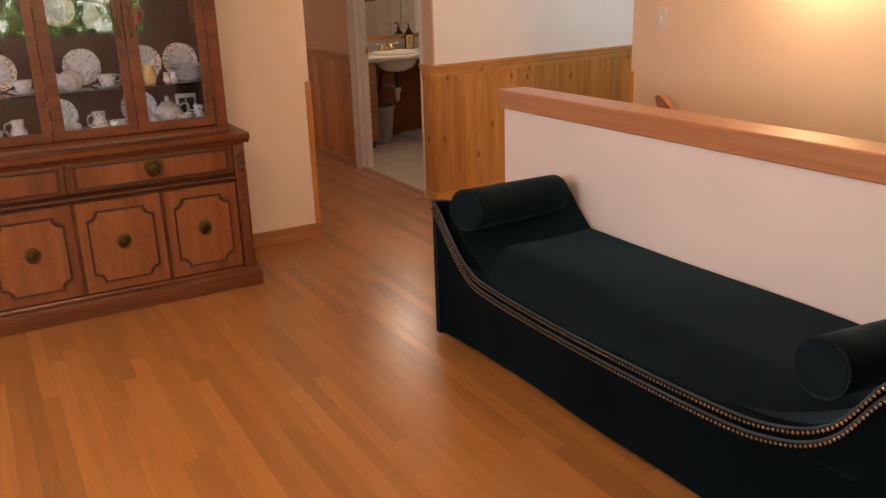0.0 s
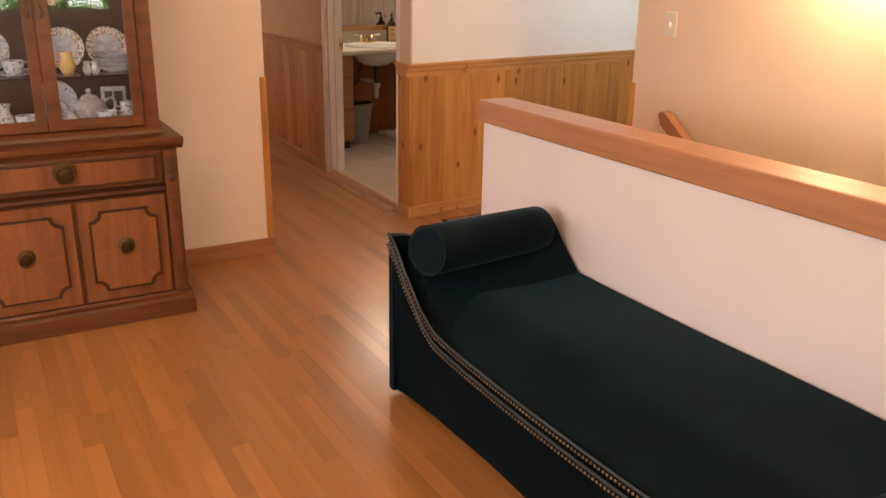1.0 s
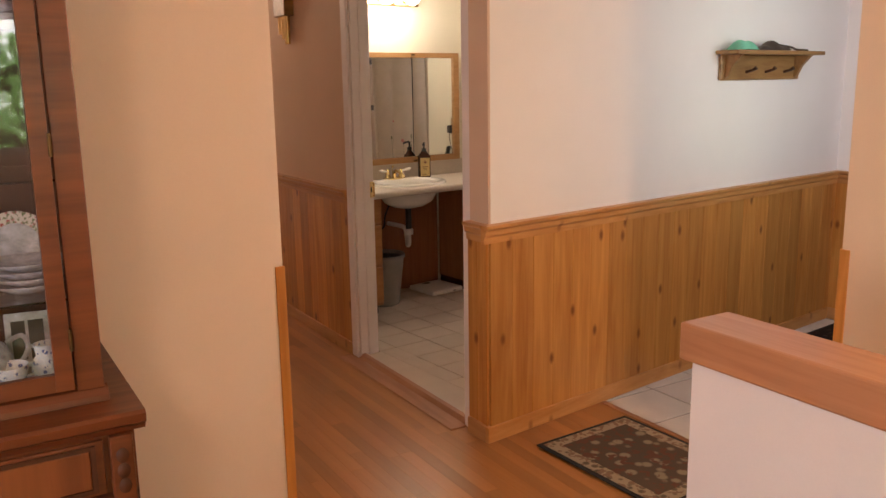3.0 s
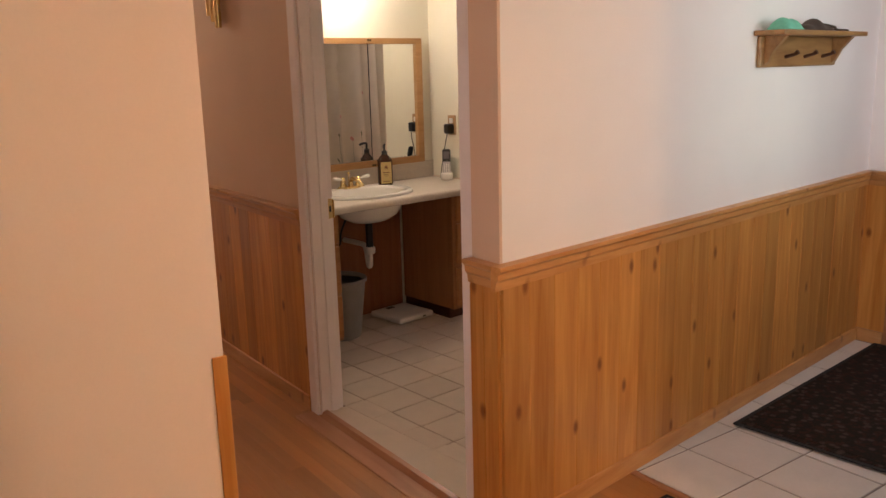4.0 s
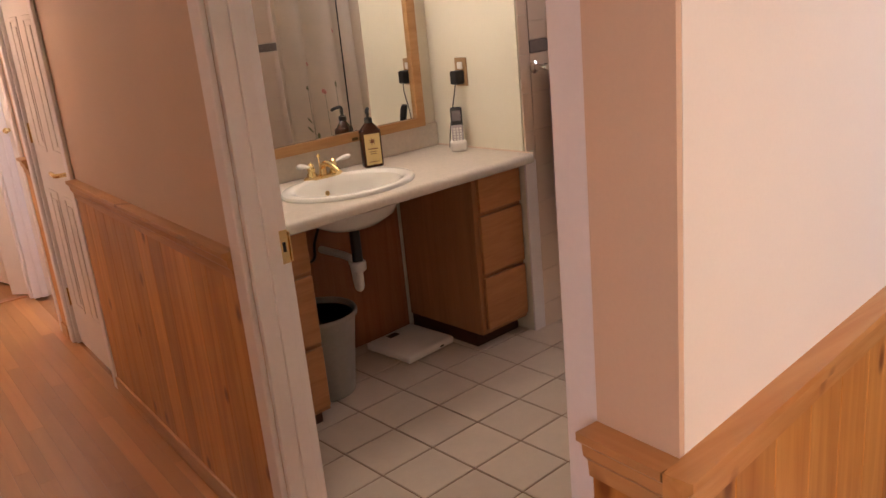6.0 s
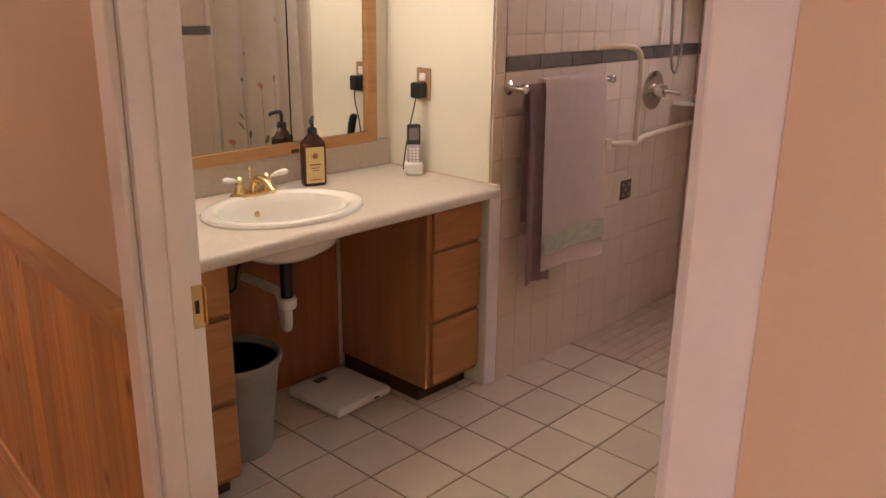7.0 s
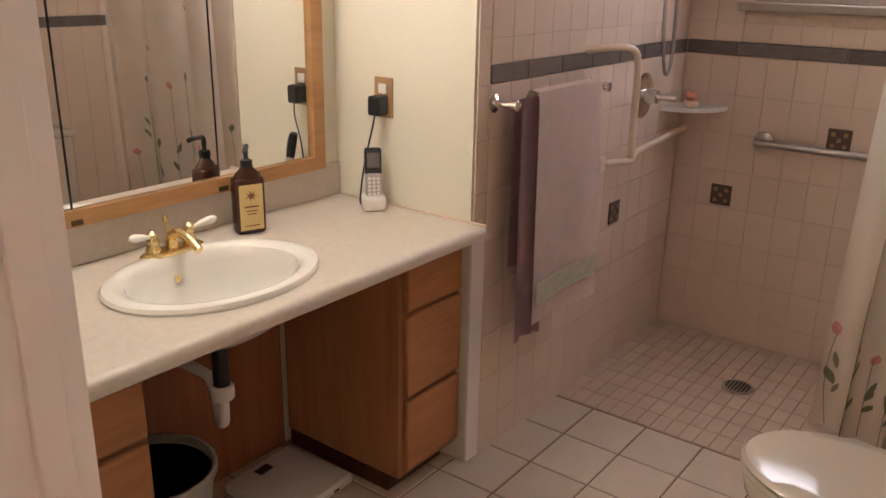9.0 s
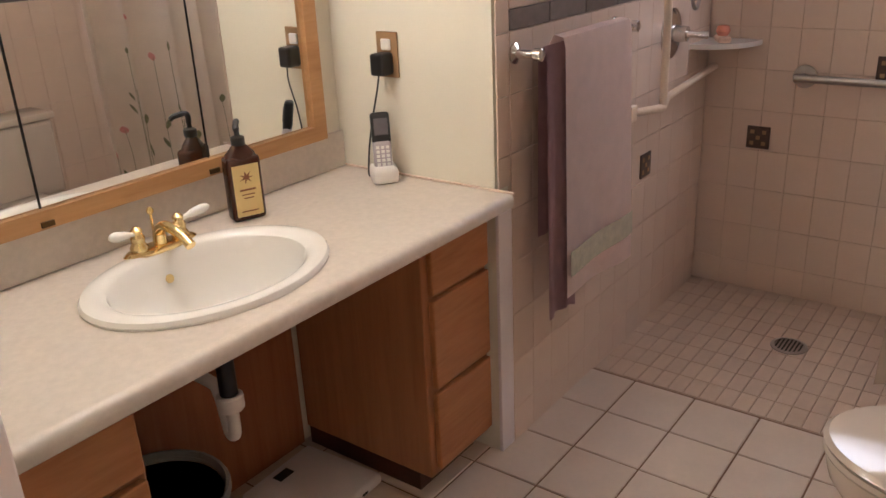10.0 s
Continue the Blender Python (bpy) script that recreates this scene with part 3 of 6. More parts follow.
# wall between hall and bathroom, with the bathroom doorway and the closet door
def hall_wall():
    w = structure("wall_hall_east", slab_with_hole("x", HALL_E_X, 0.09, 4.897, 11.4, 0, CEIL, [(DOOR0, DOOR1, 0.0, DOOR_H), (7.71, 8.40, 0.0, 2.03), (8.64, 9.36, 0.0, 2.03)]), M_TAN, "hallway wall above pine wainscot, warm shade mixed into its tan", "wall")
    yprof = [(-b, z) for b, z in ((0.0, CAP_Z - 0.075), (0.018, CAP_Z - 0.075), (0.020, CAP_Z - 0.05), (0.028, CAP_Z - 0.04), (0.030, CAP_Z - 0.022), (0.040, CAP_Z - 0.012), (0.040, CAP_Z), (0.0, CAP_Z))]
    for y0, y1 in ((6.109, 7.644), (8.46, 8.58)):
        part("cap_rail", prism([(HALL_E_X + a, z) for a, z in yprof], y0, y1, "y"), M_PINETRIM_Y, w, "moulded pine cap rail")
        part("base_rail", box((HALL_E_X - 0.022, y0, 0.0), (HALL_E_X - 0.0005, y1, 0.07), 0.004), M_PINETRIM_Y, w, "pine baseboard")
    return w


hall_e = hall_wall()
# the return of the foyer wall, with its pine end
# End of the white wall; its shade is put in as tan.
ret = structure("wall_return", prism([(3.304, 4.7605), (3.3155, 4.7622), (3.311, 4.812), (3.414, 4.826), (3.414, 4.893), (3.304, 4.893)], 0, CEIL, "z"), M_TAN, "narrow wall end with pine wainscot", "wall")
part("cap_rail", prism([(3.3035 - b, z) for b, z in ((0.0, CAP_Z - 0.075), (0.018, CAP_Z - 0.075), (0.020, CAP_Z - 0.05), (0.028, CAP_Z - 0.04), (0.030, CAP_Z - 0.022), (0.040, CAP_Z - 0.012), (0.040, CAP_Z), (0.0, CAP_Z))], 4.757, 4.894, "y"), M_PINETRIM_Y, ret)
part("base_rail", box((3.282, 4.757, 0.0), (3.3035, 4.894, 0.07), 0.004), M_PINETRIM_Y, ret)
part("plank", box((3.291, 4.757, 0.07), (3.3035, 4.824, CAP_Z - 0.07), 0.003), M_PINE, ret)
part("plank", box((3.291, 4.826, 0.07), (3.3035, 4.894, CAP_Z - 0.07), 0.003), M_PINE, ret)
# the short stretch of wainscot beside the front door
east = bpy.data.objects["wall_east"]
part("cap_rail", prism([(FD_X - b, z) for b, z in ((0.0, CAP_Z - 0.075), (0.018, CAP_Z - 0.075), (0.020, CAP_Z - 0.05), (0.028, CAP_Z - 0.04), (0.030, CAP_Z - 0.022), (0.040, CAP_Z - 0.012), (0.040, CAP_Z), (0.0, CAP_Z))], 4.967, 5.105, "y"), M_PINETRIM_Y, east, "moulded pine cap rail")
part("base_rail", box((FD_X - 0.022, 4.967, 0.0), (FD_X - 0.0005, 5.105, 0.07), 0.004), M_PINETRIM_Y, east, "pine baseboard")
part("plank", box((FD_X - 0.013, 4.967, 0.07), (FD_X - 0.0005, 5.113, CAP_Z - 0.07), 0.002), M_PINE, east)


def casing(name, y0, y1, h, x_face, side, mat, label, depth=0.09, width=0.065):
    """Door casing and jambs on a wall that faces along x; side -1 stands proud towards -x."""
    c = thing(name, label, "door frame")
    tagged(c, kind="structure")
    t = 0.018
    xa, xb = (x_face - t, x_face - 0.0005) if side < 0 else (x_face + 0.0005, x_face + t)
    part("casing", box((xa, y0 - width, 0), (xb, y0, h + width), 0.005), mat, c)
    part("casing", box((xa, y1, 0), (xb, y1 + width, h + width), 0.005), mat, c)
    part("casing", box((xa, y0 + 0.001, h), (xb, y1 - 0.001, h + width), 0.005), mat, c)
    j0, j1 = (x_face - 0.002, x_face + depth + 0.012)
    part("jamb", box((j0, y0, 0), (j1, y0 + 0.014, h), 0.002), mat, c)
    part("jamb", box((j0, y1 - 0.02, 0), (j1, y1, h), 0.002), mat, c)
    part("jamb", box((j0, y0 + 0.021, h - 0.02), (j1, y1 - 0.021, h - 0.0005), 0.002), mat, c)
    for ya, yb in ((y0 + 0.0145, y0 + 0.024), (y1 - 0.032, y1 - 0.0205)):
        part("door_stop", box((x_face + 0.04, ya, 0), (x_face + 0.075, yb, h - 0.021), 0.002), mat, c)
    return c


bath_case = casing("trim_bath_door", DOOR0, DOOR1, DOOR_H, HALL_E_X, -1, M_TRIM, "white painted bathroom door casing and jambs")
part("strike_plate", box((3.402, DOOR1 - 0.0235, 0.878), (3.4255, DOOR1 - 0.0195, 0.963), 0.001), M_BRASS, bath_case, "brass strike plate")
part("latch_hole", box((3.4085, DOOR1 - 0.0245, 0.908), (3.4165, DOOR1 - 0.0232, 0.933)), M_BLACK, bath_case)
part("strike_lip", box((3.4257, DOOR1 - 0.03, 0.883), (3.4292, DOOR1 - 0.0195, 0.958), 0.001), M_BRASS, bath_case)
part("threshold", box((3.225, DOOR0 - 0.02, -0.004), (3.306, DOOR1 + 0.05, 0.008), 0.003), M_OAKCAP, bath_case, "dark oak edging strip")
part("threshold", prism([(3.3055, -0.004), (3.345, -0.004), (3.345, BF + 0.006), (3.325, BF + 0.003)], DOOR0 + 0.0145, DOOR1 - 0.021, "y"), M_OAKCAP, bath_case, "dark oak threshold strip")
part("sill_tile", box((3.3455, DOOR0 + 0.0145, -0.004), (3.56, DOOR1 - 0.021, BF - 0.0015)), M_TILE, bath_case, "cream tile strip in the doorway")
casing("trim_closet_door", 7.71, 8.40, 2.03, HALL_E_X, -1, M_TRIM, "white closet door casing", width=0.055)
casing("trim_bedroom_door", 8.64, 9.36, 2.03, HALL_E_X, -1, M_TRIM, "white bedroom door casing", width=0.055)

structure("wall_hall_end", box((HALL_W_X, 10.74, 0), (3.324, 10.84, CEIL)), M_PLASTER, "cream wall at the end of the hall", "wall")
structure("wall_bedroom_east", slab_with_hole("x", 5.6, 0.1, 8.0, 10.5, 0, CEIL, [(8.7, 9.9, 0.9, 2.0)]), M_WHITE, "white bedroom wall with a window", "wall")
structure("wall_bedroom_south", box((3.42, 7.9, 0), (5.6, 8.0, CEIL)), M_WHITE, "white bedroom wall", "wall")
structure("wall_bedroom_north", box((3.42, 10.4, 0), (5.6, 10.5, CEIL)), M_WHITE, "white bedroom wall", "wall")
structure("wall_closet", box((3.43, 7.5, 0), (4.2, 7.89, CEIL)), M_WHITE, "plain closet wall", "wall")

# bathroom walls
structure("wall_bath_south", box((3.50, BATH_S - 0.03, 0), (6.50, BATH_S, CEIL)), M_BATH, "pale painted bathroom wall behind the toilet", "wall")
structure("wall_bath_north", box((3.54, BATH_N, 0), (OUTLET_X + 0.05, BATH_N + 0.12, CEIL)), M_BATH, "pale yellow bathroom wall behind the vanity", "wall")
bath_w = structure("wall_bath_west", box((3.4155, DOOR1 + 0.001, 0), (3.4275, BATH_N + 0.1, CEIL)), M_BATH, "pale bathroom wall beside the doorway", "wall")
structure("wall_vanity_end", box((OUTLET_X, TOWEL_Y, 0), (SHOWER_X, BATH_N - 0.001, CEIL)), M_BATH, "pale yellow wall at the end of the vanity", "wall")
part("corner_trim", box((OUTLET_X - 0.004, TOWEL_Y - 0.012, BF), (OUTLET_X + 0.062, TOWEL_Y - 0.0005, COUNTER_Z - 0.04), 0.003), M_TRIM, bpy.data.objects["wall_vanity_end"], "white corner board beside the vanity")
shower_wall = structure("wall_shower_east", slab_with_hole("x", SHOWER_X, 0.12, BATH_S, 7.34, 0, CEIL, [(5.74, 6.38, 1.495, 2.055)]), M_WGROUT, "cream tiled shower wall with a small high window", "wall")
towel_wall = structure("wall_shower_north", box((OUTLET_X + 0.062, TOWEL_Y - 0.003, 0), (SHOWER_X - 0.001, TOWEL_Y - 0.0005, CEIL)), M_WGROUT, "cream tiled shower wall", "wall")

# baseboards and corner guards in the dining room
bb = structure("baseboard", box((-2.6, W1_Y - 0.014, 0), (HALL_W_X + 0.012, W1_Y - 0.0005, 0.085), 0.003), M_OAKTRIM, "oak baseboard along the dining wall", "baseboard")
structure("baseboard_hall", box((HALL_W_X - 0.0015, W1_Y + 0.0, 0), (HALL_W_X + 0.0115, 10.725, 0.085), 0.003), M_OAKCAP, "oak baseboard along the hall", "baseboard")
structure("baseboard_hall_end", box((HALL_W_X + 0.012, 10.726, 0), (3.31, 10.7395, 0.085), 0.003), M_OAKTRIM, "oak baseboard at the hall's end", "baseboard")
structure("trim_corner_dining", boxes(((HALL_W_X - 0.026, W1_Y - 0.006, 0.086), (HALL_W_X + 0.006, W1_Y - 0.0005, 0.915)), ((HALL_W_X + 0.0002, W1_Y - 0.0005, 0.086), (HALL_W_X + 0.006, W1_Y + 0.03, 0.915)), r=0.0015), M_PINE, "pine corner guard on the wall's edge", "corner guard")
structure("trim_corner_stair", boxes(((STAIR_X - 0.006, STAIR_END - 0.03, 0.0), (STAIR_X - 0.0005, STAIR_END + 0.006, 0.90)), ((STAIR_X - 0.0005, STAIR_END + 0.0005, 0.0), (STAIR_X + 0.03, STAIR_END + 0.006, 0.90)), r=0.0015), M_PINE, "pine corner guard on the stair wall's edge", "corner guard")
structure("trim_transition", box((HALL_W_X, 9.42, -0.001), (3.30, 9.49, 0.008), 0.003), M_OAKCAP, "dark wooden transition strip across the hall", "floor trim")
structure("trim_tile_edge", box((3.972, 3.73, -0.001), (3.998, 4.825, 0.006), 0.002), M_OAKCAP, "dark strip between wood and tile", "floor trim")
# outdoors
structure("ground", box((-60, -80, -0.5), (60, 80, -0.3)), material("lawn", (0.07, 0.11, 0.03), 0.9, scale=3, vary=0.4), "green garden lawn outside the windows", "ground")


def foliage_backdrop():
    m = bpy.data.materials.new("glowing_foliage")
    m.use_nodes = True
    n, l = m.node_tree.nodes, m.node_tree.links
    b = n["Principled BSDF"]
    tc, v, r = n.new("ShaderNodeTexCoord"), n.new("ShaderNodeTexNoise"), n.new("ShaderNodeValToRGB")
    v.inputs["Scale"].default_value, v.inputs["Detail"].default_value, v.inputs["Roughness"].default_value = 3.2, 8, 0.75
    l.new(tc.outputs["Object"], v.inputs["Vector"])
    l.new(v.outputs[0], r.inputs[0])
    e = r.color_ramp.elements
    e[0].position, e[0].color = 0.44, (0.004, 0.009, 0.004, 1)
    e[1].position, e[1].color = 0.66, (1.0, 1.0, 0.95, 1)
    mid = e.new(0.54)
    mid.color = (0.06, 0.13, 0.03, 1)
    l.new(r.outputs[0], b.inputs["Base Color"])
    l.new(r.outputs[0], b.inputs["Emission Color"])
    # The card emits the leaves' sunlight itself; no sun is needed on it.
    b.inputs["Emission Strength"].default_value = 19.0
    return m


# Flat glowing card in place of trees, for reflections in the hutch glass.
structure("backdrop_trees", box((-9, -7.2, -0.3), (11, -7.0, 6.0)), foliage_backdrop(), "glowing card patterned as trees outside the dining window", "backdrop")


# ---- dining room things ----
def daybed():
    """Backless velvet daybed with scrolled ends; local y runs along it, x across."""
    t = thing("daybed", "dark teal velvet daybed with nailhead trim against the half wall", "daybed", pose(2.22, 0, 0.012))
    Y0, Y1, D = 0.80, 2.865, 0.655
    rise = [(Y0, 0.665), (Y0 + 0.05, 0.665), (Y0 + 0.12, 0.60), (Y0 + 0.22, 0.46), (Y0 + 0.36, 0.385), (Y0 + 0.58, 0.35), (1.95, 0.332), (Y1 - 0.42, 0.342), (Y1 - 0.27, 0.375), (Y1 - 0.14, 0.475), (Y1 - 0.07, 0.545), (Y1 - 0.02, 0.583), (Y1, 0.585)]
    top = [(p.x, p.y) for p in smooth_path([(a, b, 0) for a, b in rise], 5)]
    # front apron: hangs to the floor and flares a little
    def apron(u, v):
        i = u * (len(top) - 1)
        a, b = top[int(i)], top[min(int(i) + 1, len(top) - 1)]
        f = i - int(i)
        y, z = a[0] + (b[0] - a[0]) * f, a[1] + (b[1] - a[1]) * f
        zz = 0.006 + (z - 0.006) * v
        return (0.004 * math.sin(9 * y) * (1 - v) + 0.045 * (1 - v) * min(1.0, 3 * (1 - u)), y - 0.04 * (1 - v) * max(0.0, u - 0.9) * 10, zz)
    bm = sheet(apron, 72, 8)
    bmesh.ops.solidify(bm, geom=bm.faces[:], thickness=0.03)
    part("front_apron", bm, M_VELVET, t, "", None, True)
    for name, ya, yb, zt in (("end_panel", Y1 - 0.03, Y1, 0.545), ("end_panel", Y0, Y0 + 0.05, 0.665)):
        lip = 0.036 if ya > 2 else 0.0
        part(name, prism([(0.0, 0.006), (D, 0.006), (D, zt - 0.008), (D - 0.02, zt), (0.20, zt), (0.12, zt + 0.3 * lip), (0.05, zt + 0.85 * lip), (0.0, zt + lip)], ya, yb, "y"), M_VELVET, t)
    poly = [(Y0 + 0.05, 0.05)] + [(a, b - 0.012) for a, b in top if Y0 + 0.05 < a < Y1 - 0.03] + [(Y1 - 0.03, 0.05)]
    part("seat", prism(poly, 0.055, D - 0.004, "x"), M_VELVET, t, "", None, True)
    def seat_top(u, v):
        y = Y0 + 0.16 + (Y1 - Y0 - 0.26) * v
        edge = min(next(b for a, b in top if a >= y), 0.338)
        s = min(1.0, u * 2.6)
        return (0.004 + (D - 0.006) * u, y, edge - 0.006 + (0.405 - edge) * s * s * (3 - 2 * s) + 0.003 * math.sin(5 * y + 6 * u) * s)
    part("cushion", sheet(seat_top, 18, 40), M_VELVET, t, "soft velvet seat cushion", None, True)
    for off in (0.0, -0.035):
        pts = [(-0.003 if off == 0 else -0.006, y, z + off - 0.006) for y, z in top]
        part("piping", tube(pts, 0.0045, 6), M_PIPING, t, "", None, True)
        nails = bmesh.new()
        length = 0.0
        for p, q in zip(pts, pts[1:]):
            seg = (Vector(q) - Vector(p)).length
            while length < seg:
                c = Vector(p).lerp(Vector(q), length / seg)
                bmesh.ops.create_icosphere(nails, subdivisions=1, radius=0.0048, matrix=Matrix.Translation(c + Vector((-0.006, 0, -0.010))) @ Matrix.Diagonal((0.6, 1, 1, 1)))
                length += 0.0145
            length -= seg
        tagged(part("nailheads", nails, M_NAIL, t, "row of small brass nailheads"), kind="stuff")
    return t


def bolster(y, z, r, tilt):
    t = thing("bolster", "round dark velvet bolster cushion resting on the daybed", "cushion", pose(2.245, y, z, 0, 4.5, tilt) @ Matrix.Diagonal((0.93, 1, 1, 1)), "daybed bolsters")
    prof = [(0.0, 0.0), (r * 0.55, 0.002), (r * 0.9, 0.0), (r, 0.012), (r * 1.01, 0.1), (r * 1.015, 0.3), (r * 1.01, 0.52), (r, 0.61), (r * 0.9, 0.625), (0.0, 0.622)]
    part("roll", lathe(prof, 36), M_VELVET, t, "", pose(0, 0, 0, 0, 90, 0), True)
    ring = [(r * 0.985 * math.cos(a), r * 0.985 * math.sin(a), 0.004) for a in (2 * math.pi * k / 36 for k in range(37))]
    part("piping", tube(ring, 0.0035, 6), M_VELVETPIPE, t, "", pose(0, 0, 0, 0, 90, 0), True)
    return t


def ring_pull(parent, x, y, z, r=0.026):
    """A round back plate with a hanging ring."""
    part("back_plate", lathe([(r * 0.9, 0), (r * 1.05, 0.003), (r * 0.7, 0.006), (r * 0.3, 0.012), (0, 0.013)], 20), M_BRASSOLD, parent, "aged brass back plate", pose(x, y, z, 90), True)
    pts = [(r * 0.8 * math.sin(a), 0, -r * 0.85 * math.cos(a) - r * 0.3) for a in (2 * math.pi * k / 20 for k in range(21))]
    part("ring", tube(pts, 0.0035, 6), M_BRASSOLD, parent, "aged brass ring pull", pose(x, y - 0.014, z), True)


def shaped_panel(x0, x1, z0, z1, y, d, notch=0.028):
    """A raised panel with scalloped corners."""
    n = notch
    poly = []
    for cx, cz, sx, sz in ((x0, z0, 1, 1), (x1, z0, -1, 1), (x1, z1, -1, -1), (x0, z1, 1, -1)):
        arc = [(cx + sx * n * math.cos(a), cz + sz * n * math.sin(a)) for a in (math.pi / 2 * k / 5 for k in range(6))]
        if (sx, sz) in ((1, 1), (-1, -1)):
            arc = arc[::-1]
        poly += arc
    return prism(poly, y, y + d, "y")


def hutch():
    t = thing("china_hutch", "carved walnut china hutch with glass doors, filled with china", "cabinet", pose(0, 0, 0))
    X0, X1, F, B = 0.105, 1.745, 3.965, 4.52
    part("plinth", boxes(((X0 - 0.02, F - 0.035, 0.0), (X1 + 0.02, B, 0.072)), r=0.004), M_HUTCH, t)
    part("plinth_molding", prism([(F - 0.035, 0.072), (F - 0.03, 0.085), (F - 0.012, 0.092), (F - 0.004, 0.104), (B, 0.104), (B, 0.072)], X0 - 0.014, X1 + 0.014, "x"), M_HUTCH, t)
    part("base_body", box((X0, F, 0.104), (X1, B, 0.722), 0.004), M_HUTCH, t)
    part("waist_top", prism([(F - 0.012, 0.722), (F - 0.02, 0.735), (F - 0.034, 0.745), (F - 0.036, 0.764), (F - 0.028, 0.771), (B, 0.771), (B, 0.722)], X0 - 0.022, X1 + 0.022, "x"), M_HUTCH, t)
    # doors and drawers, four bays
    edges = [0.176, 0.561, 0.946, 1.331, 1.676]
    for k in range(4):
        a, b = edges[k] + 0.006, edges[k + 1] - (0.0 if k == 3 else 0.012)
        d = part("door", box((a, F - 0.018, 0.112), (b, F - 0.001, 0.535), 0.003), M_BURL, t)
        part("panel_molding", shaped_panel(a + 0.036, b - 0.036, 0.155, 0.495, F - 0.026, 0.0075, 0.040), M_GROOVE, d)
        part("panel", shaped_panel(a + 0.046, b - 0.046, 0.165, 0.485, F - 0.030, 0.0036, 0.042), M_SUNBURST, d)
        ring_pull(d, (a + b) / 2, F - 0.031, 0.345, 0.031)
    for a, b in ((0.176, 0.93), (0.95, 1.676)):
        d = part("drawer", box((a, F - 0.012, 0.585), (b, F - 0.001, 0.712), 0.003), M_HUTCH, t)
        part("drawer_panel", box((a + 0.03, F - 0.016, 0.604), (b - 0.03, F - 0.012, 0.694), 0.003), M_BURL, d)
        part("panel_molding", boxes(((a + 0.018, F - 0.018, 0.594), (b - 0.018, F - 0.012, 0.6035)), ((a + 0.018, F - 0.018, 0.6945), (b - 0.018, F - 0.012, 0.704)), ((a + 0.018, F - 0.018, 0.6035), (a + 0.0295, F - 0.012, 0.6945)), ((b - 0.0295, F - 0.018, 0.6035), (b - 0.018, F - 0.012, 0.6945))), M_GROOVE, d)
        ring_pull(d, (a + b) / 2, F - 0.017, 0.662, 0.042)
    part("rail_molding", prism([(F - 0.001, 0.540), (F - 0.013, 0.546), (F - 0.02, 0.556), (F - 0.013, 0.566), (F - 0.018, 0.574), (F - 0.001, 0.58)], X0 + 0.004, X1 - 0.004, "x"), M_GROOVE, t)
    # carved side stiles
    for a in (X1 - 0.058, X0 + 0.006):
        s = part("stile", box((a, F - 0.022, 0.108), (a + 0.05, F - 0.001, 0.718), 0.004), M_HUTCH, t)
        for q in range(3):
            part("carving", lathe([(0.012, 0), (0.014, 0.004), (0.008, 0.008), (0, 0.009)], 14), M_GROOVE, s, "", pose(a + 0.025, F - 0.0215, 0.60 + 0.036 * q, 90) @ Matrix.Diagonal((1, 1.3, 1, 1)), True)
        part("flute", box((a + 0.012, F - 0.026, 0.14), (a + 0.038, F - 0.0215, 0.56), 0.003), M_HUTCH, s)
    # upper part: open case with glass doors and glass shelves
    U, UX0, UX1, UT = 4.06, 0.15, 1.704, 2.08
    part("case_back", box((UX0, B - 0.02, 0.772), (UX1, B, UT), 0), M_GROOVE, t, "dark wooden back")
    part("case_side", box((UX0, U, 0.772), (UX0 + 0.02, B - 0.021, UT)), M_HUTCH, t)
    part("case_side", box((UX1 - 0.02, U, 0.772), (UX1, B - 0.021, UT)), M_HUTCH, t)
    part("case_bottom", box((UX0 + 0.021, U, 0.772), (UX1 - 0.021, B - 0.021, 0.80)), M_HUTCH, t)
    part("crown", prism([(U - 0.015, UT - 0.03), (U - 0.02, UT), (U - 0.06, UT + 0.06), (U - 0.06, UT + 0.08), (B, UT + 0.08), (B, UT - 0.03)], UX0 - 0.04, UX1 + 0.04, "x"), M_HUTCH, t)
    part("base_molding", prism([(U - 0.001, 0.772), (U - 0.026, 0.772), (U - 0.024, 0.786), (U - 0.012, 0.80), (U - 0.001, 0.806)], UX0 - 0.006, UX1 + 0.006, "x"), M_HUTCH, t)
    part("stile", box((UX1 - 0.058, U - 0.012, 0.80), (UX1, U - 0.0005, UT), 0.003), M_HUTCH, t)
    part("stile", box((UX0, U - 0.012, 0.80), (UX0 + 0.058, U - 0.0005, UT), 0.003), M_HUTCH, t)
    xs = [0.212, 0.57, 0.925, 1.285, 1.643]
    for k in range(4):
        a, b = xs[k] + 0.002, xs[k + 1] - 0.002
        d = part("glass_door", boxes(((a, U - 0.022, 0.81), (a + 0.05, U - 0.001, UT - 0.02)), ((b - 0.038, U - 0.022, 0.81), (b, U - 0.001, UT - 0.02)), ((a + 0.05, U - 0.021, 0.81), (b - 0.038, U - 0.001, 0.85)), ((a + 0.05, U - 0.021, UT - 0.08), (b - 0.038, U - 0.001, UT - 0.02))), M_HUTCH, t)
        pane = part("pane", box((a + 0.048, U - 0.011, 0.848), (b - 0.036, U - 0.008, UT - 0.079)), M_GLASS, d, "clear glass pane")
        pane.visible_shadow = False
        hx = a + 0.022 if k % 2 else b - 0.02
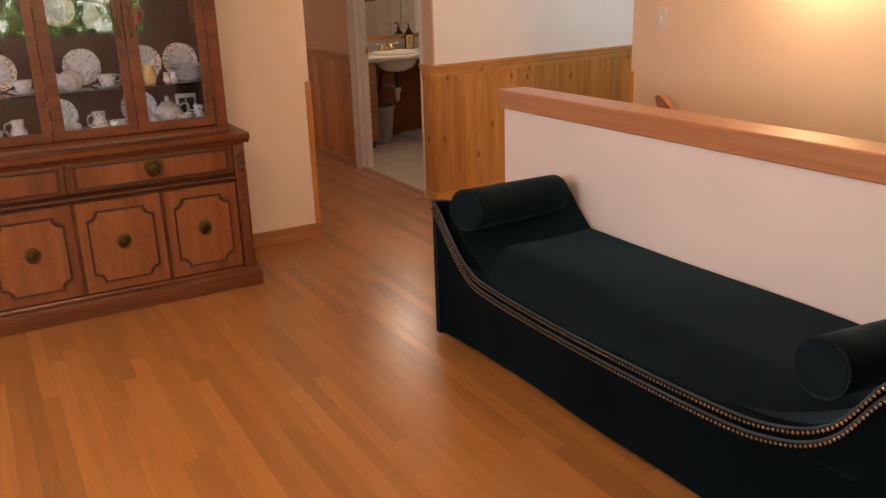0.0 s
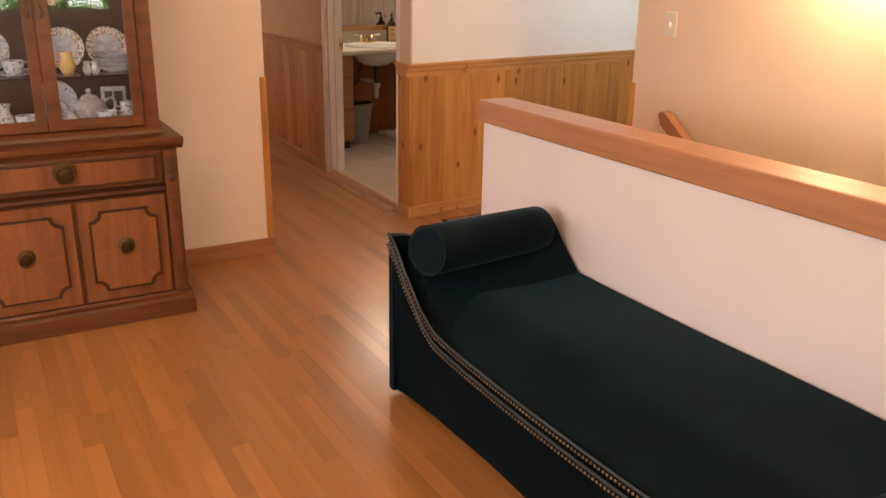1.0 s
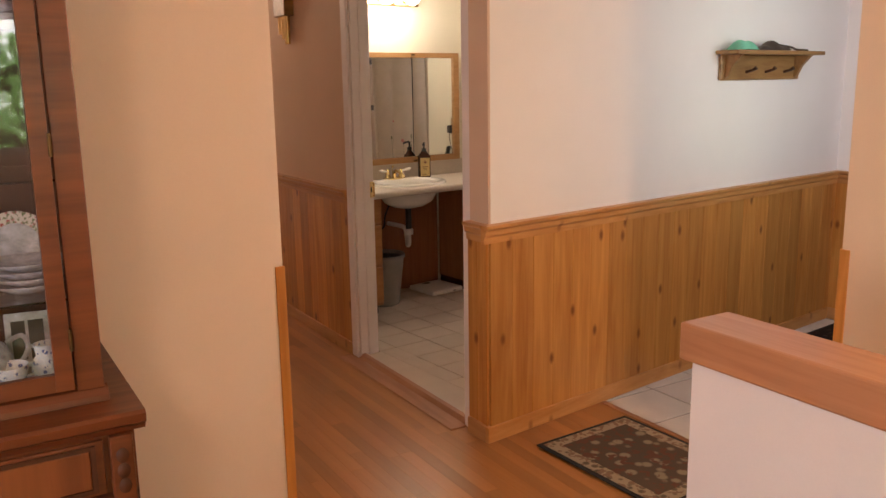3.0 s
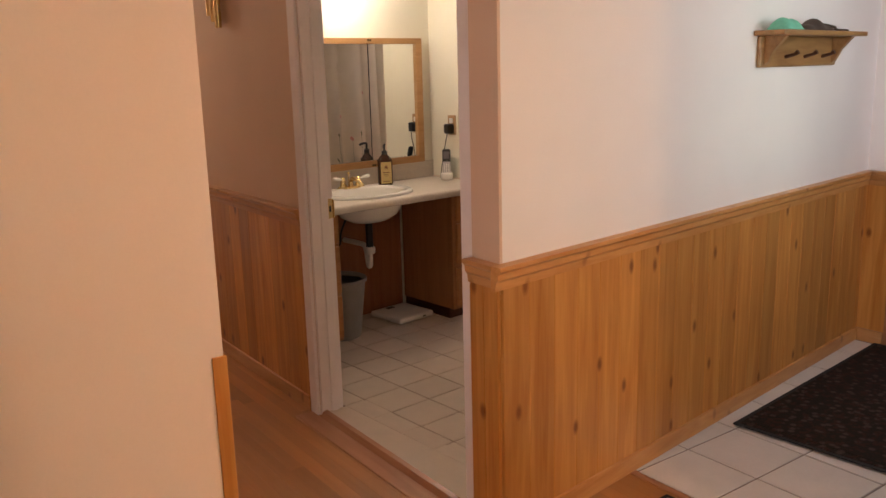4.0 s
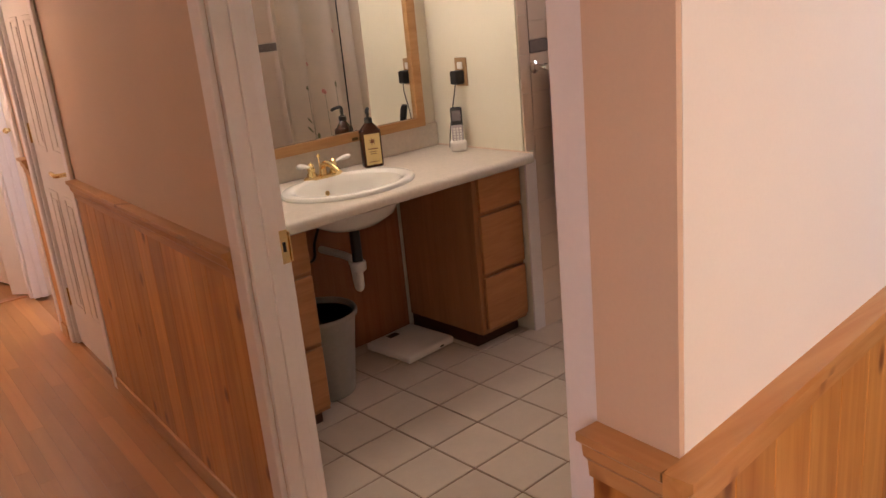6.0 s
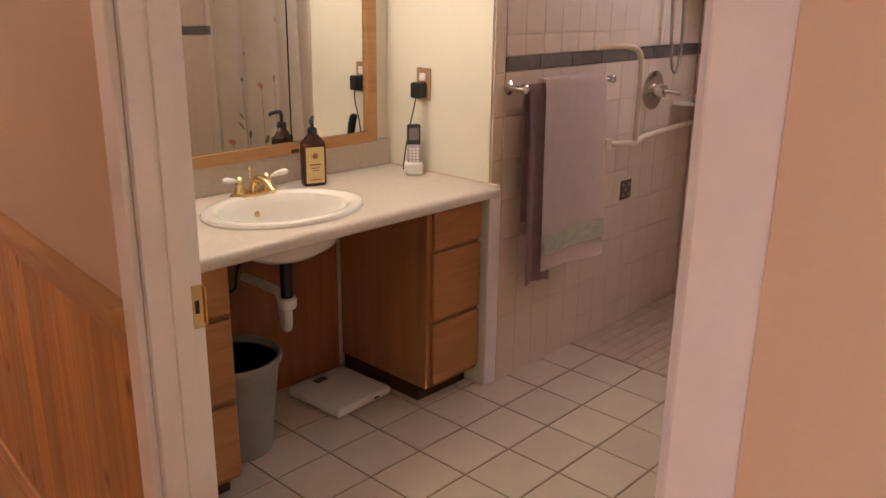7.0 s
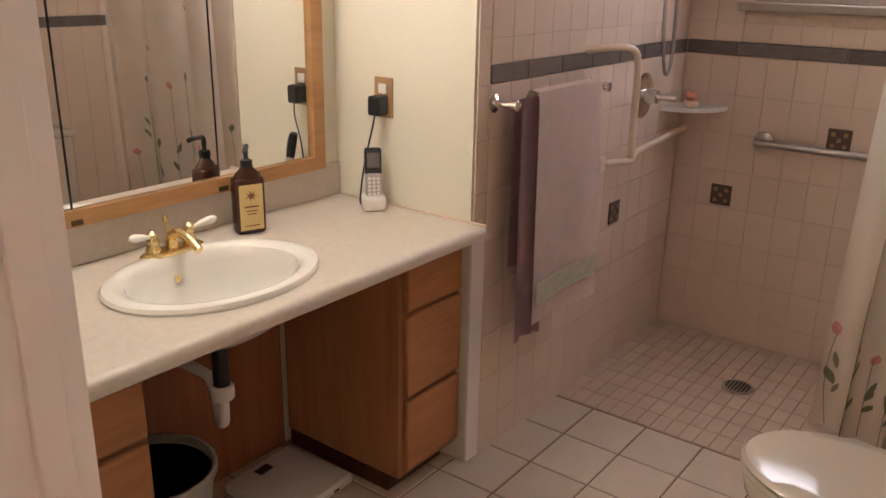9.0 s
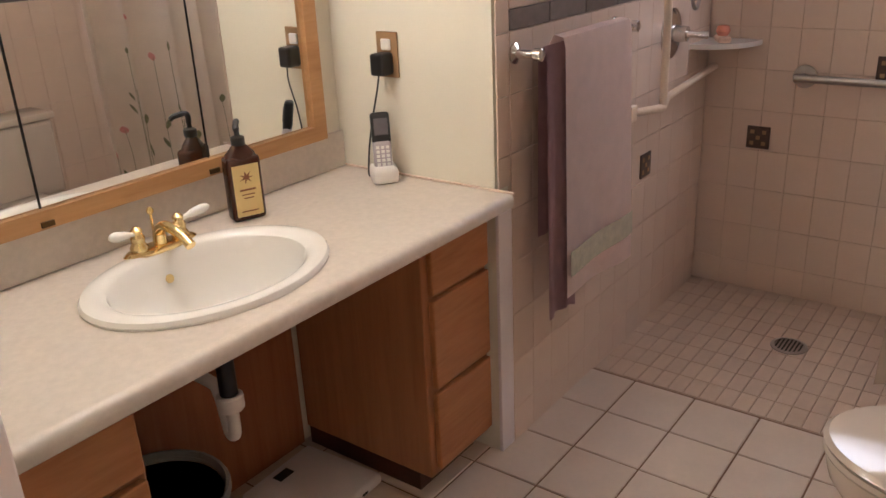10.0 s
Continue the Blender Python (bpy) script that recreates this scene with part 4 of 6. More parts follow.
        part("handle", tube(smooth_path([(hx, U - 0.024, 1.235), (hx + 0.006, U - 0.034, 1.26), (hx - 0.006, U - 0.036, 1.30), (hx + 0.006, U - 0.036, 1.34), (hx, U - 0.024, 1.375)], 4), [0.003 + 0.003 * abs(math.sin(i * 0.9)) for i in range(17)], 8), M_BRASSOLD, d, "ornate aged brass handle", None, True)
        for hz in (0.90, 1.33):
            part("hinge", tube([(b + 0.001 if k % 2 else a - 0.001, U - 0.023, hz), (b + 0.001 if k % 2 else a - 0.001, U - 0.023, hz + 0.05)], 0.004, 8), M_BRASSOLD, d)
    for z in (1.005, 1.273, 1.582):
        sh = part("shelf", box((UX0 + 0.022, U + 0.02, z), (UX1 - 0.022, B - 0.022, z + 0.006)), M_GLASS, t, "glass shelf")
        sh.visible_shadow = False
    return t


# china on the hutch shelves
def plate(x, y, z, r, mat_rim, lean=76):
    t = thing("plate", "white china plate with a floral rim leaning on its shelf", "plate", pose(x, y, z + r * 0.985, lean), "china in the hutch")
    part("well", lathe([(0.001, 0.003), (r * 0.6, 0.003), (r * 0.66, 0.006), (r * 0.66, 0.010), (r * 0.58, 0.007), (0.001, 0.0065)], 32), M_CHINA, t, "", None, True)
    part("rim", lathe([(r * 0.66, 0.0062), (r * 0.985, 0.016), (r, 0.019), (r * 0.985, 0.021), (r * 0.66, 0.0102)], 32, 1.0, 1.0, True), mat_rim, t, "", None, True)
    return t


def teapot(x, y, z, s, mat, spin=0):
    t = thing("teapot", "white china teapot with curved spout and lid", "teapot", pose(x, y, z, 0, 0, spin), "china in the hutch")
    part("body", lathe([(a * s, b * s) for a, b in ((0.035, 0), (0.045, 0.005), (0.068, 0.035), (0.07, 0.06), (0.055, 0.09), (0.035, 0.102))], 26), mat, t, "", None, True)
    part("lid", lathe([(a * s, b * s) for a, b in ((0.036, 0.102), (0.03, 0.113), (0.010, 0.120), (0.008, 0.127), (0.013, 0.134), (0.006, 0.142), (0, 0.143))], 22), mat, t, "", None, True)
    part("spout", tube([Vector(p) * s for p in smooth_path([(-0.055, 0, 0.035), (-0.085, 0, 0.05), (-0.098, 0, 0.085), (-0.118, 0, 0.10)], 4)], [0.017 * s, 0.016 * s, 0.015 * s, 0.014 * s, 0.013 * s, 0.012 * s, 0.0115 * s, 0.011 * s, 0.010 * s, 0.0095 * s, 0.009 * s, 0.009 * s, 0.009 * s], 12), mat, t, "", None, True)
    part("handle", tube([Vector(p) * s for p in smooth_path([(0.058, 0, 0.088), (0.092, 0, 0.10), (0.105, 0, 0.07), (0.085, 0, 0.035), (0.06, 0, 0.03)], 4)], 0.006 * s, 8), mat, t, "", None, True)
    return t


def cup(x, y, z, mat, r=0.038, spin=0, label="small china cup standing on its saucer"):
    t = thing("teacup", label, "cup", pose(x, y, z, 0, 0, spin), "china in the hutch")
    part("saucer", lathe([(0.03, 0), (0.055, 0.006), (0.068, 0.013), (0.069, 0.015), (0.05, 0.010), (0, 0.006)], 24), mat, t, "", None, True)
    part("bowl", lathe([(r * 0.5, 0.008), (r * 0.75, 0.016), (r * 0.98, 0.045), (r, 0.06), (r * 0.95, 0.06), (r * 0.7, 0.02), (0, 0.016)], 24), mat, t, "", None, True)
    part("handle", tube(smooth_path([(r * 0.95, 0, 0.053), (r + 0.018, 0, 0.05), (r + 0.016, 0, 0.028), (r * 0.85, 0, 0.024)], 4), 0.003, 7), mat, t, "", None, True)
    return t


def jug(x, y, z, h, mat, label, spin=0):
    t = thing("jug", label, "jug", pose(x, y, z, 0, 0, spin), "china in the hutch")
    part("body", lathe([(h * a, h * b) for a, b in ((0.22, 0), (0.26, 0.03), (0.38, 0.3), (0.36, 0.5), (0.24, 0.72), (0.27, 0.92), (0.30, 1.0), (0.27, 1.0), (0.2, 0.75), (0, 0.6))], 24), mat, t, "", None, True)
    part("handle", tube([Vector(p) * h for p in smooth_path([(0.26, 0, 0.9), (0.5, 0, 0.85), (0.54, 0, 0.55), (0.35, 0, 0.35)], 4)], 0.035 * h, 7), mat, t, "", None, True)
    return t


def bowl_stack(x, y, z, n, mat):
    t = thing("bowl_stack", "stack of white china dishes on the glass shelf", "dishes", pose(x, y, z), "china in the hutch")
    for k in range(n):
        part("dish", lathe([(0.04, 0), (0.05, 0.004), (0.085, 0.022), (0.087, 0.025), (0.08, 0.024), (0.045, 0.008), (0, 0.007)], 26), mat, t, "", pose(0.004 * (k % 2), 0, 0.0165 * k), True)
    return t


def card(x, y, z):
    t = thing("greeting_card", "small white framed card with a dark print", "card", pose(x, y, z, -8, 0, -6))
    part("sheet", box((-0.05, -0.003, 0), (0.05, 0.003, 0.135), 0.001), M_CHINA, t)
    part("print", boxes(((-0.036, -0.0045, 0.02), (-0.005, -0.0032, 0.115)), ((0.002, -0.0045, 0.055), (0.036, -0.0032, 0.115)), ((0.004, -0.0045, 0.018), (0.03, -0.0032, 0.045))), M_BLACK, t)


def flowers(x, y, z, mat):
    t = thing("china_flowers", "small china flower posy standing on a shelf", "ornament", pose(x, y, z), "china in the hutch")
    part("base", lathe([(0.03, 0), (0.034, 0.01), (0.02, 0.03), (0.024, 0.045), (0, 0.05)], 18), M_CHINA, t, "", None, True)
    rng = random.Random(int(x * 1000))
    for k in range(7):
        a = k * 2.4
        part("flower", lathe([(0.004, 0), (0.02, 0.006), (0.026, 0.018), (0.018, 0.022), (0, 0.014)], 12), mat, t, "", pose(0.026 * math.cos(a) * (k > 0), 0.024 * math.sin(a) * (k > 0), 0.05 + 0.012 * (k % 3), rng.uniform(20, 60), 0, rng.uniform(0, 360)), True)


def chandelier():
    t = thing("chandelier", "brass chandelier with warm glass shades above the dining floor", "ceiling lamp", pose(0.75, 1.9, 1.86))
    part("stem", tube([(0, 0, 0.06), (0, 0, 0.5794)], 0.008, 10), M_BRASSOLD, t)
    part("canopy", lathe([(0.06, 0.555), (0.055, 0.57), (0.02, 0.579)], 20), M_BRASSOLD, t, "", None, True)
    part("hub", lathe([(0.01, 0.0), (0.035, 0.03), (0.03, 0.07), (0.012, 0.1)], 16), M_BRASSOLD, t, "", None, True)
    for k in range(5):
        a = 2 * math.pi * k / 5 + 0.3
        c, s = math.cos(a), math.sin(a)
        arm = part("arm", tube(smooth_path([(0.02 * c, 0.02 * s, 0.04), (0.12 * c, 0.12 * s, -0.02), (0.22 * c, 0.22 * s, 0.02), (0.24 * c, 0.24 * s, 0.08)], 4), 0.006, 8), M_BRASSOLD, t, "", None, True)
        part("shade", lathe([(0.025, 0.085), (0.05, 0.11), (0.058, 0.15), (0.07, 0.19), (0.066, 0.19), (0.05, 0.14), (0.02, 0.09)], 18), M_SHADE, arm, "glowing frosted glass shade", pose(0.24 * c, 0.24 * s, 0), True)


def stair_sconce():
    t = thing("wall_sconce", "lit wall sconce with a warm glass shade on the stair wall", "wall lamp", pose(STAIR_X - 0.001, 2.47, 1.66))
    part("wall_plate", lathe([(0.055, 0), (0.05, 0.012), (0.02, 0.02), (0, 0.021)], 20), M_BRASSOLD, t, "", pose(0, 0, 0, 0, -90, 0), True)
    part("arm", tube([(-0.015, 0, 0), (-0.09, 0, 0.0), (-0.11, 0, 0.03)], 0.008, 8), M_BRASSOLD, t)
    part("shade", lathe([(0.03, 0.03), (0.06, 0.08), (0.085, 0.15), (0.08, 0.15), (0.05, 0.08), (0.02, 0.035)], 20), M_SHADE, t, "", pose(-0.12, 0, 0.03), True)


def handrail():
    t = thing("handrail", "square wooden handrail sloping down the stair wall", "handrail", pose(3.99, 3.445, 0.785, 0, 0, 0))
    part("rail", prism([(0.0, 0.0), (-0.02, -0.05), (-1.9, -1.42), (-1.9, -1.36), (-0.045, 0.008), (-0.02, 0.014)], -0.024, 0.024, "x"), M_OAKCAP, t)
    for k in (0.35, 1.3):
        part("bracket", tube([(0.0, -k, -0.735 * k - 0.045), (0.054, -k, -0.735 * k - 0.09)], 0.007, 8), M_BRASSOLD, t)


def switch_plate(name, m, label, mat, toggles=1):
    t = thing(name, label, "switch", m)
    part("plate", box((-0.036, -0.006, -0.058), (0.036, 0.0, 0.058), 0.003), mat, t)
    part("toggle", box((-0.006, -0.018, -0.012), (0.006, -0.006, 0.012), 0.002), M_PVC, t)
    for z in (-0.042, 0.042):
        part("screw", lathe([(0.003, 0), (0.003, 0.001), (0, 0.0015)], 8), M_STEEL, t, "", pose(0, -0.006, z, 90))
    return t


daybed()
bolster(2.65, 0.592, 0.08, 16)
bolster(1.09, 0.565, 0.073, 0)
before_hutch = set(bpy.data.objects)
hutch()
SH = [0.801, 1.0115, 1.2795, 1.5885]
teapot(1.465, 4.22, SH[0], 1.0, M_CHINA, 8)
cup(1.52, 4.14, SH[0], M_CHINABLUE, 0.04, 20)
jug(1.385, 4.17, SH[0], 0.07, M_CHINA, "small round cream-coloured china jug")
plate(1.345, 4.31, SH[0], 0.085, M_CHINABLUE, 70)
card(1.575, 4.30, SH[0])
jug(1.60, 4.17, SH[0], 0.09, M_CHINABLUE, "small blue and white jug", 30)
plate(1.40, 4.345, SH[1], 0.085, M_CHINAFLORAL)
plate(1.575, 4.345, SH[1], 0.085, M_CHINAFLORAL)
bowl_stack(1.58, 4.21, SH[1], 4, M_CHINA)
jug(1.395, 4.19, SH[1], 0.085, M_YELLOWCH, "yellow and red glazed pitcher", 200)
for x in (1.462, 1.492):
    jug(x, 4.14, SH[1], 0.05, M_CHINA, "tiny silver-white salt shaker on the shelf")
jug(1.36, 4.17, SH[2], 0.08, M_REDGLASS, "cranberry red glass pitcher on a shelf")
flowers(1.37, 4.2, SH[3], M_YELLOWCH)
flowers(1.49, 4.2, SH[3], M_REDGLASS)
flowers(1.60, 4.2, SH[3], M_CHINA)
jug(1.14, 4.16, SH[0], 0.105, M_CHINABLUE, "blue and white china pitcher", 200)
cup(1.22, 4.15, SH[0], M_CHINABLUE, 0.04, 10)
cup(1.02, 4.16, SH[0], M_CHINA, 0.04, 160)
plate(0.99, 4.33, SH[0], 0.08, M_CHINABLUE, 72)
plate(1.12, 4.345, SH[1], 0.085, M_CHINABLUE)
teapot(1.05, 4.19, SH[1], 0.8, M_CHINA, 180)
cup(1.20, 4.17, SH[1], M_CHINABLUE, 0.04, 0)
bowl_stack(0.99, 4.26, SH[1], 3, M_CHINABLUE)
jug(1.18, 4.2, SH[2], 0.11, M_CHINA, "white china pitcher on a glass shelf")
plate(1.05, 4.345, SH[2], 0.08, M_CHINAFLORAL)
jug(0.80, 4.17, SH[0], 0.10, M_CHINA, "white china pitcher on a glass shelf", 180)
cup(0.70, 4.18, SH[0], M_CHINA, 0.04, 20)
plate(0.76, 4.345, SH[1], 0.085, M_CHINAFLORAL)
cup(0.85, 4.18, SH[1], M_CHINA, 0.04, 90)
for ob in set(bpy.data.objects) - before_hutch:
    if not ob.parent:
        ob.matrix_world = pose(0.04, -0.02, 0) @ ob.matrix_world
chandelier()
stair_sconce()
handrail()
switch_plate("light_switch", pose(STAIR_X - 0.0005, 3.50, 1.20, 0, 0, -90), "almond light switch plate on the stair wall", M_ALMOND)


# ---- entry and hall things ----
def rug(name, label, x0, y0, x1, y1, m_field, m_band, band, turn=0.0):
    t = thing(name, label, "rug", pose((x0 + x1) / 2, (y0 + y1) / 2, 0.0065, 0, 0, turn))
    w, d = (x1 - x0) / 2, (y1 - y0) / 2
    part("edge", box((-w, -d, 0), (w, d, 0.006), 0.002), M_RUBBER, t)
    part("band", box((-w + 0.02, -d + 0.02, 0.0045), (w - 0.02, d - 0.02, 0.0085), 0.001), m_band, t)
    part("field", box((-w + band, -d + band, 0.0075), (w - band, d - band, 0.0105), 0.001), m_field, t)
    return t


def coat_rack():
    t = thing("coat_shelf", "rustic wooden wall shelf with pegs, holding folded cloth", "coat rack", W2 @ pose(1.52, 0, 1.46))
    part("back_board", box((0.0, -0.02, 0.0), (0.74, -0.0005, 0.125), 0.008), M_DARKWOOD, t)
    part("shelf_board", box((-0.03, -0.13, 0.125), (0.80, -0.0005, 0.145), 0.005), M_DARKWOOD, t)
    for x in (0.03, 0.68):
        part("bracket", prism([(-0.021, 0.01), (-0.035, 0.02), (-0.06, 0.07), (-0.11, 0.124), (-0.021, 0.124)], x, x + 0.025, "x"), M_DARKWOOD, t)
    for x in (0.22, 0.40, 0.58):
        part("peg", tube([(x, -0.02, 0.04), (x, -0.06, 0.05), (x, -0.075, 0.06)], [0.008, 0.007, 0.011], 10), M_GROOVE, t, "", None, True)
    g = thing("folded_cloth", "mint green cloth lying on the coat shelf", "cloth", W2 @ pose(1.62, -0.07, 1.6055))
    part("cloth", sheet(lambda u, v: (0.17 * (u - 0.5), 0.09 * (v - 0.5), 0.002 + 0.05 * math.sin(math.pi * u) ** 0.7 * math.sin(math.pi * v) ** 0.5 * (1 + 0.2 * math.sin(9 * u))), 14, 8), M_GREEN, g, "", None, True)
    h = thing("leather_strap", "dark brown leash and gloves lying on the coat shelf", "strap", W2 @ pose(1.88, -0.07, 1.6055))
    part("glove", sheet(lambda u, v: (0.28 * (u - 0.5), 0.08 * (v - 0.5), 0.002 + 0.038 * math.sin(math.pi * u) ** 0.6 * math.sin(math.pi * v) ** 0.5 * (1 + 0.3 * math.sin(14 * u + 3 * v))), 18, 8), M_BROWNCLOTH, h, "", None, True)
    part("strap", tube(smooth_path([(0.05, 0, 0.03), (0.16, -0.02, 0.018), (0.26, 0.01, 0.009), (0.36, 0, 0.006)], 5), 0.0055, 7), M_BROWNCLOTH, h, "", None, True)


def panel_door(name, label, width, height, m, knob_side=1, mat=None):
    """Six-panel slab; local x along the leaf from the hinge, front face towards -y."""
    t = thing(name, label, "door", m)
    leaf = part("leaf", box((0, 0.0, 0.012), (width, 0.035, height), 0.002), mat or M_DOOR, t)
    w = (width - 0.33) / 2
    for cx in (0.11, 0.22 + w):
        for z0, z1 in ((0.22, 0.80), (0.98, 1.55), (1.67, 1.88)):
            for side, (ya, yb) in (("f", (-0.004, 0.0005)), ("b", (0.0345, 0.039))):
                part("panel", boxes(((cx, ya, z0), (cx + w, yb, z0 + 0.02)), ((cx, ya, z1 - 0.02), (cx + w, yb, z1)), ((cx, ya, z0 + 0.02), (cx + 0.02, yb, z1 - 0.02)), ((cx + w - 0.02, ya, z0 + 0.02), (cx + w, yb, z1 - 0.02)), ((cx + 0.04, ya * 1.2, z0 + 0.04), (cx + w - 0.04, yb, z1 - 0.04)), r=0.0018), mat or M_DOOR, leaf)
    for z in (0.2, 1.0, 1.8):
        part("hinge", tube([(-0.004, -0.003, z), (-0.004, -0.003, z + 0.09)], 0.006, 8), M_BRASS, t)
    return t


def lever(parent, x, z, side=-1, sgn=-1):
    y = -0.0005 if side < 0 else 0.0355
    s = -1 if side < 0 else 1
    part("rosette", lathe([(0.028, 0), (0.028, 0.005), (0.018, 0.012), (0, 0.013)], 20), M_BRASS, parent, "brass rosette", pose(x, y, z, 90 if side < 0 else -90), True)
    part("lever_handle", tube(smooth_path([(x, y, z), (x, y + s * 0.05, z), (x + sgn * 0.02, y + s * 0.058, z + 0.002), (x + sgn * 0.07, y + s * 0.056, z + 0.004), (x + sgn * 0.105, y + s * 0.05, z - 0.002)], 4), 0.009, 10), M_BRASS, parent, "brass lever handle", None, True)


def sconce_chime():
    t = thing("wall_chime", "brass tubes of a wall chime hanging on the hall wall", "door chime", pose(HALL_E_X - 0.0005, 6.87, 1.705))
    part("box", box((-0.06, -0.09, 0.16), (0, 0.09, 0.34), 0.006), M_DARKWOOD, t, "wooden chime box")
    for y, l in ((-0.05, 0.0), (0.0, 0.03), (0.05, 0.06)):
        part("tube", tube([(-0.03, y, l), (-0.03, y, 0.165)], 0.016, 12), M_BRASS, t, "brass chime tube", None, True)


rug("floral_rug", "small floral rug with a dark border on the wood floor", 3.45, 3.965, 3.96, 4.62, M_RUG, M_RUGBAND, 0.075, 3.0)
rug("entry_mat", "dark patterned mat on the tiles before the front door", 4.66, 4.13, 6.10, 4.925, M_MAT, M_MAT, 0.05, 6.0)
coat_rack()
front = thing("front_door", "dark brown front door with brass knob and deadbolt", "door", pose(FD_X + 0.03, 4.90, 0, 0, 0, -90))
part("leaf", box((0, 0, 0.012), (0.89, 0.044, 2.02), 0.003), M_FRONTDOOR, front)
for z, r in ((1.07, 0.03), (0.935, 0.034)):
    part("rosette", lathe([(r, 0), (r, 0.006), (r * 0.6, 0.012), (r * 0.35, 0.03), (r * 0.8, 0.045), (r * 0.85, 0.058), (r * 0.4, 0.068), (0, 0.069)], 22), M_BRASS, front, "brass knob", pose(0.065, -0.0005, z, 90), True)
fc = thing("trim_front_door", "reddish wooden front door casing", "door frame")
tagged(fc, kind="structure")
part("casing", box((FD_X - 0.018, 4.907, 0), (FD_X - 0.0005, 4.965, 2.10), 0.003), M_OAKCAP, fc)
part("casing", box((FD_X - 0.018, 3.93, 0), (FD_X - 0.0005, 3.99, 2.10), 0.003), M_OAKCAP, fc)
part("threshold", box((FD_X - 0.02, 4.0, -0.001), (FD_X + 0.1, 4.9, 0.02), 0.005), M_STEEL, fc, "metal threshold")

closet = panel_door("closet_door", "closed white six-panel door with a brass lever", 0.645, 2.0, pose(HALL_E_X + 0.014, 8.377, 0, 0, 0, -90))
lever(closet, 0.59, 0.92)
bif = thing("folding_door", "white folding door panel standing partly open", "door", pose(3.46, 9.31, 0, 0, 0, 132))
part("leaf", box((0, 0, 0.012), (0.30, 0.03, 2.0), 0.003), M_DOOR, bif)
part("knob", lathe([(0.012, 0), (0.009, 0.012), (0.017, 0.024), (0.012, 0.034), (0, 0.036)], 16), M_BRASS, bif, "small brass knob", pose(0.05, 0.0305, 0.98, -90), True)
far_leaf = panel_door("hall_end_door", "white six-panel door standing open at the end of the hall", 0.80, 2.0, pose(3.30, 9.76, 0, 0, 0, 104))
lever(far_leaf, 0.74, 0.95, 1, -1)
sconce_chime()
far_win = thing("window_2", "bright bedroom window with a white frame", "window", pose(5.65, 9.3, 0.9))
tagged(far_win, kind="structure")
part("window_frame", boxes(((-0.03, -0.6, 0), (0.03, 0.6, 0.05)), ((-0.03, -0.6, 1.05), (0.03, 0.6, 1.1)), ((-0.03, -0.6, 0.05), (0.03, -0.55, 1.05)), ((-0.03, 0.55, 0.05), (0.03, 0.6, 1.05))), M_TRIM, far_win)
part("pane", box((-0.004, -0.55, 0.05), (0.004, 0.55, 1.05)), M_WINSKY, far_win)


# ---- bathroom things ----
def counter():
    """Laminate worktop with a rolled front edge and an oval cut-out for the basin."""
    t = thing("bathroom_counter", "beige speckled laminate vanity top with a rolled front edge", "worktop")
    cx, cy, rx, ry = 4.128, 6.952, 0.245, 0.187
    x0, x1, y0, y1, z = 3.426, OUTLET_X - 0.002, 6.705, BATH_N - 0.002, COUNTER_Z
    n = 48
    bm = bmesh.new()
    inner, outer = [], []
    for k in range(n):
        a = 2 * math.pi * k / n
        c, s = math.cos(a), math.sin(a)
        inner.append((cx + rx * c, cy + ry * s))
        d = min((x1 - cx) / c if c > 1e-6 else (x0 - cx) / c if c < -1e-6 else 1e9, (y1 - cy) / s if s > 1e-6 else (y0 - cy) / s if s < -1e-6 else 1e9)
        outer.append((cx + d * c, cy + d * s))
    for q in ((x0, y0), (x1, y0), (x1, y1), (x0, y1)):
        k = min(range(n), key=lambda i: (outer[i][0] - q[0]) ** 2 + (outer[i][1] - q[1]) ** 2)
        outer[k] = q
    vi, vo = [bm.verts.new((*p, z)) for p in inner], [bm.verts.new((*p, z)) for p in outer]
    bi, bo = [bm.verts.new((*p, z - 0.038)) for p in inner], [bm.verts.new((*p, z - 0.038)) for p in outer]
    for k in range(n):
        j = (k + 1) % n
        bm.faces.new((vi[k], vo[k], vo[j], vi[j]))
        bm.faces.new((bi[k], bi[j], bo[j], bo[k]))
        bm.faces.new((vi[k], vi[j], bi[j], bi[k]))
        bm.faces.new((vo[k], bo[k], bo[j], vo[j]))
    bmesh.ops.recalc_face_normals(bm, faces=bm.faces[:])
    part("top", bm, M_COUNTER, t)
    nose = [(y0 + 0.0005, z - 0.04), (y0 - 0.012, z - 0.04), (y0 - 0.02, z - 0.034), (y0 - 0.023, z - 0.02), (y0 - 0.021, z - 0.008), (y0 - 0.013, z - 0.001), (y0 + 0.0005, z)]
    part("front_edge", prism(nose, x0, x1, "x"), M_COUNTER, t, "", None, True)
    part("backsplash", box((x0, BATH_N - 0.016, z + 0.0005), (x1, BATH_N - 0.001, z + 0.105), 0.003), M_COUNTER, t)
    part("side_splash", box((OUTLET_X - 0.008, 6.68, z + 0.0005), (OUTLET_X - 0.0015, BATH_N - 0.017, z + 0.006), 0.001), M_WGROUT, t, "grey caulk line")


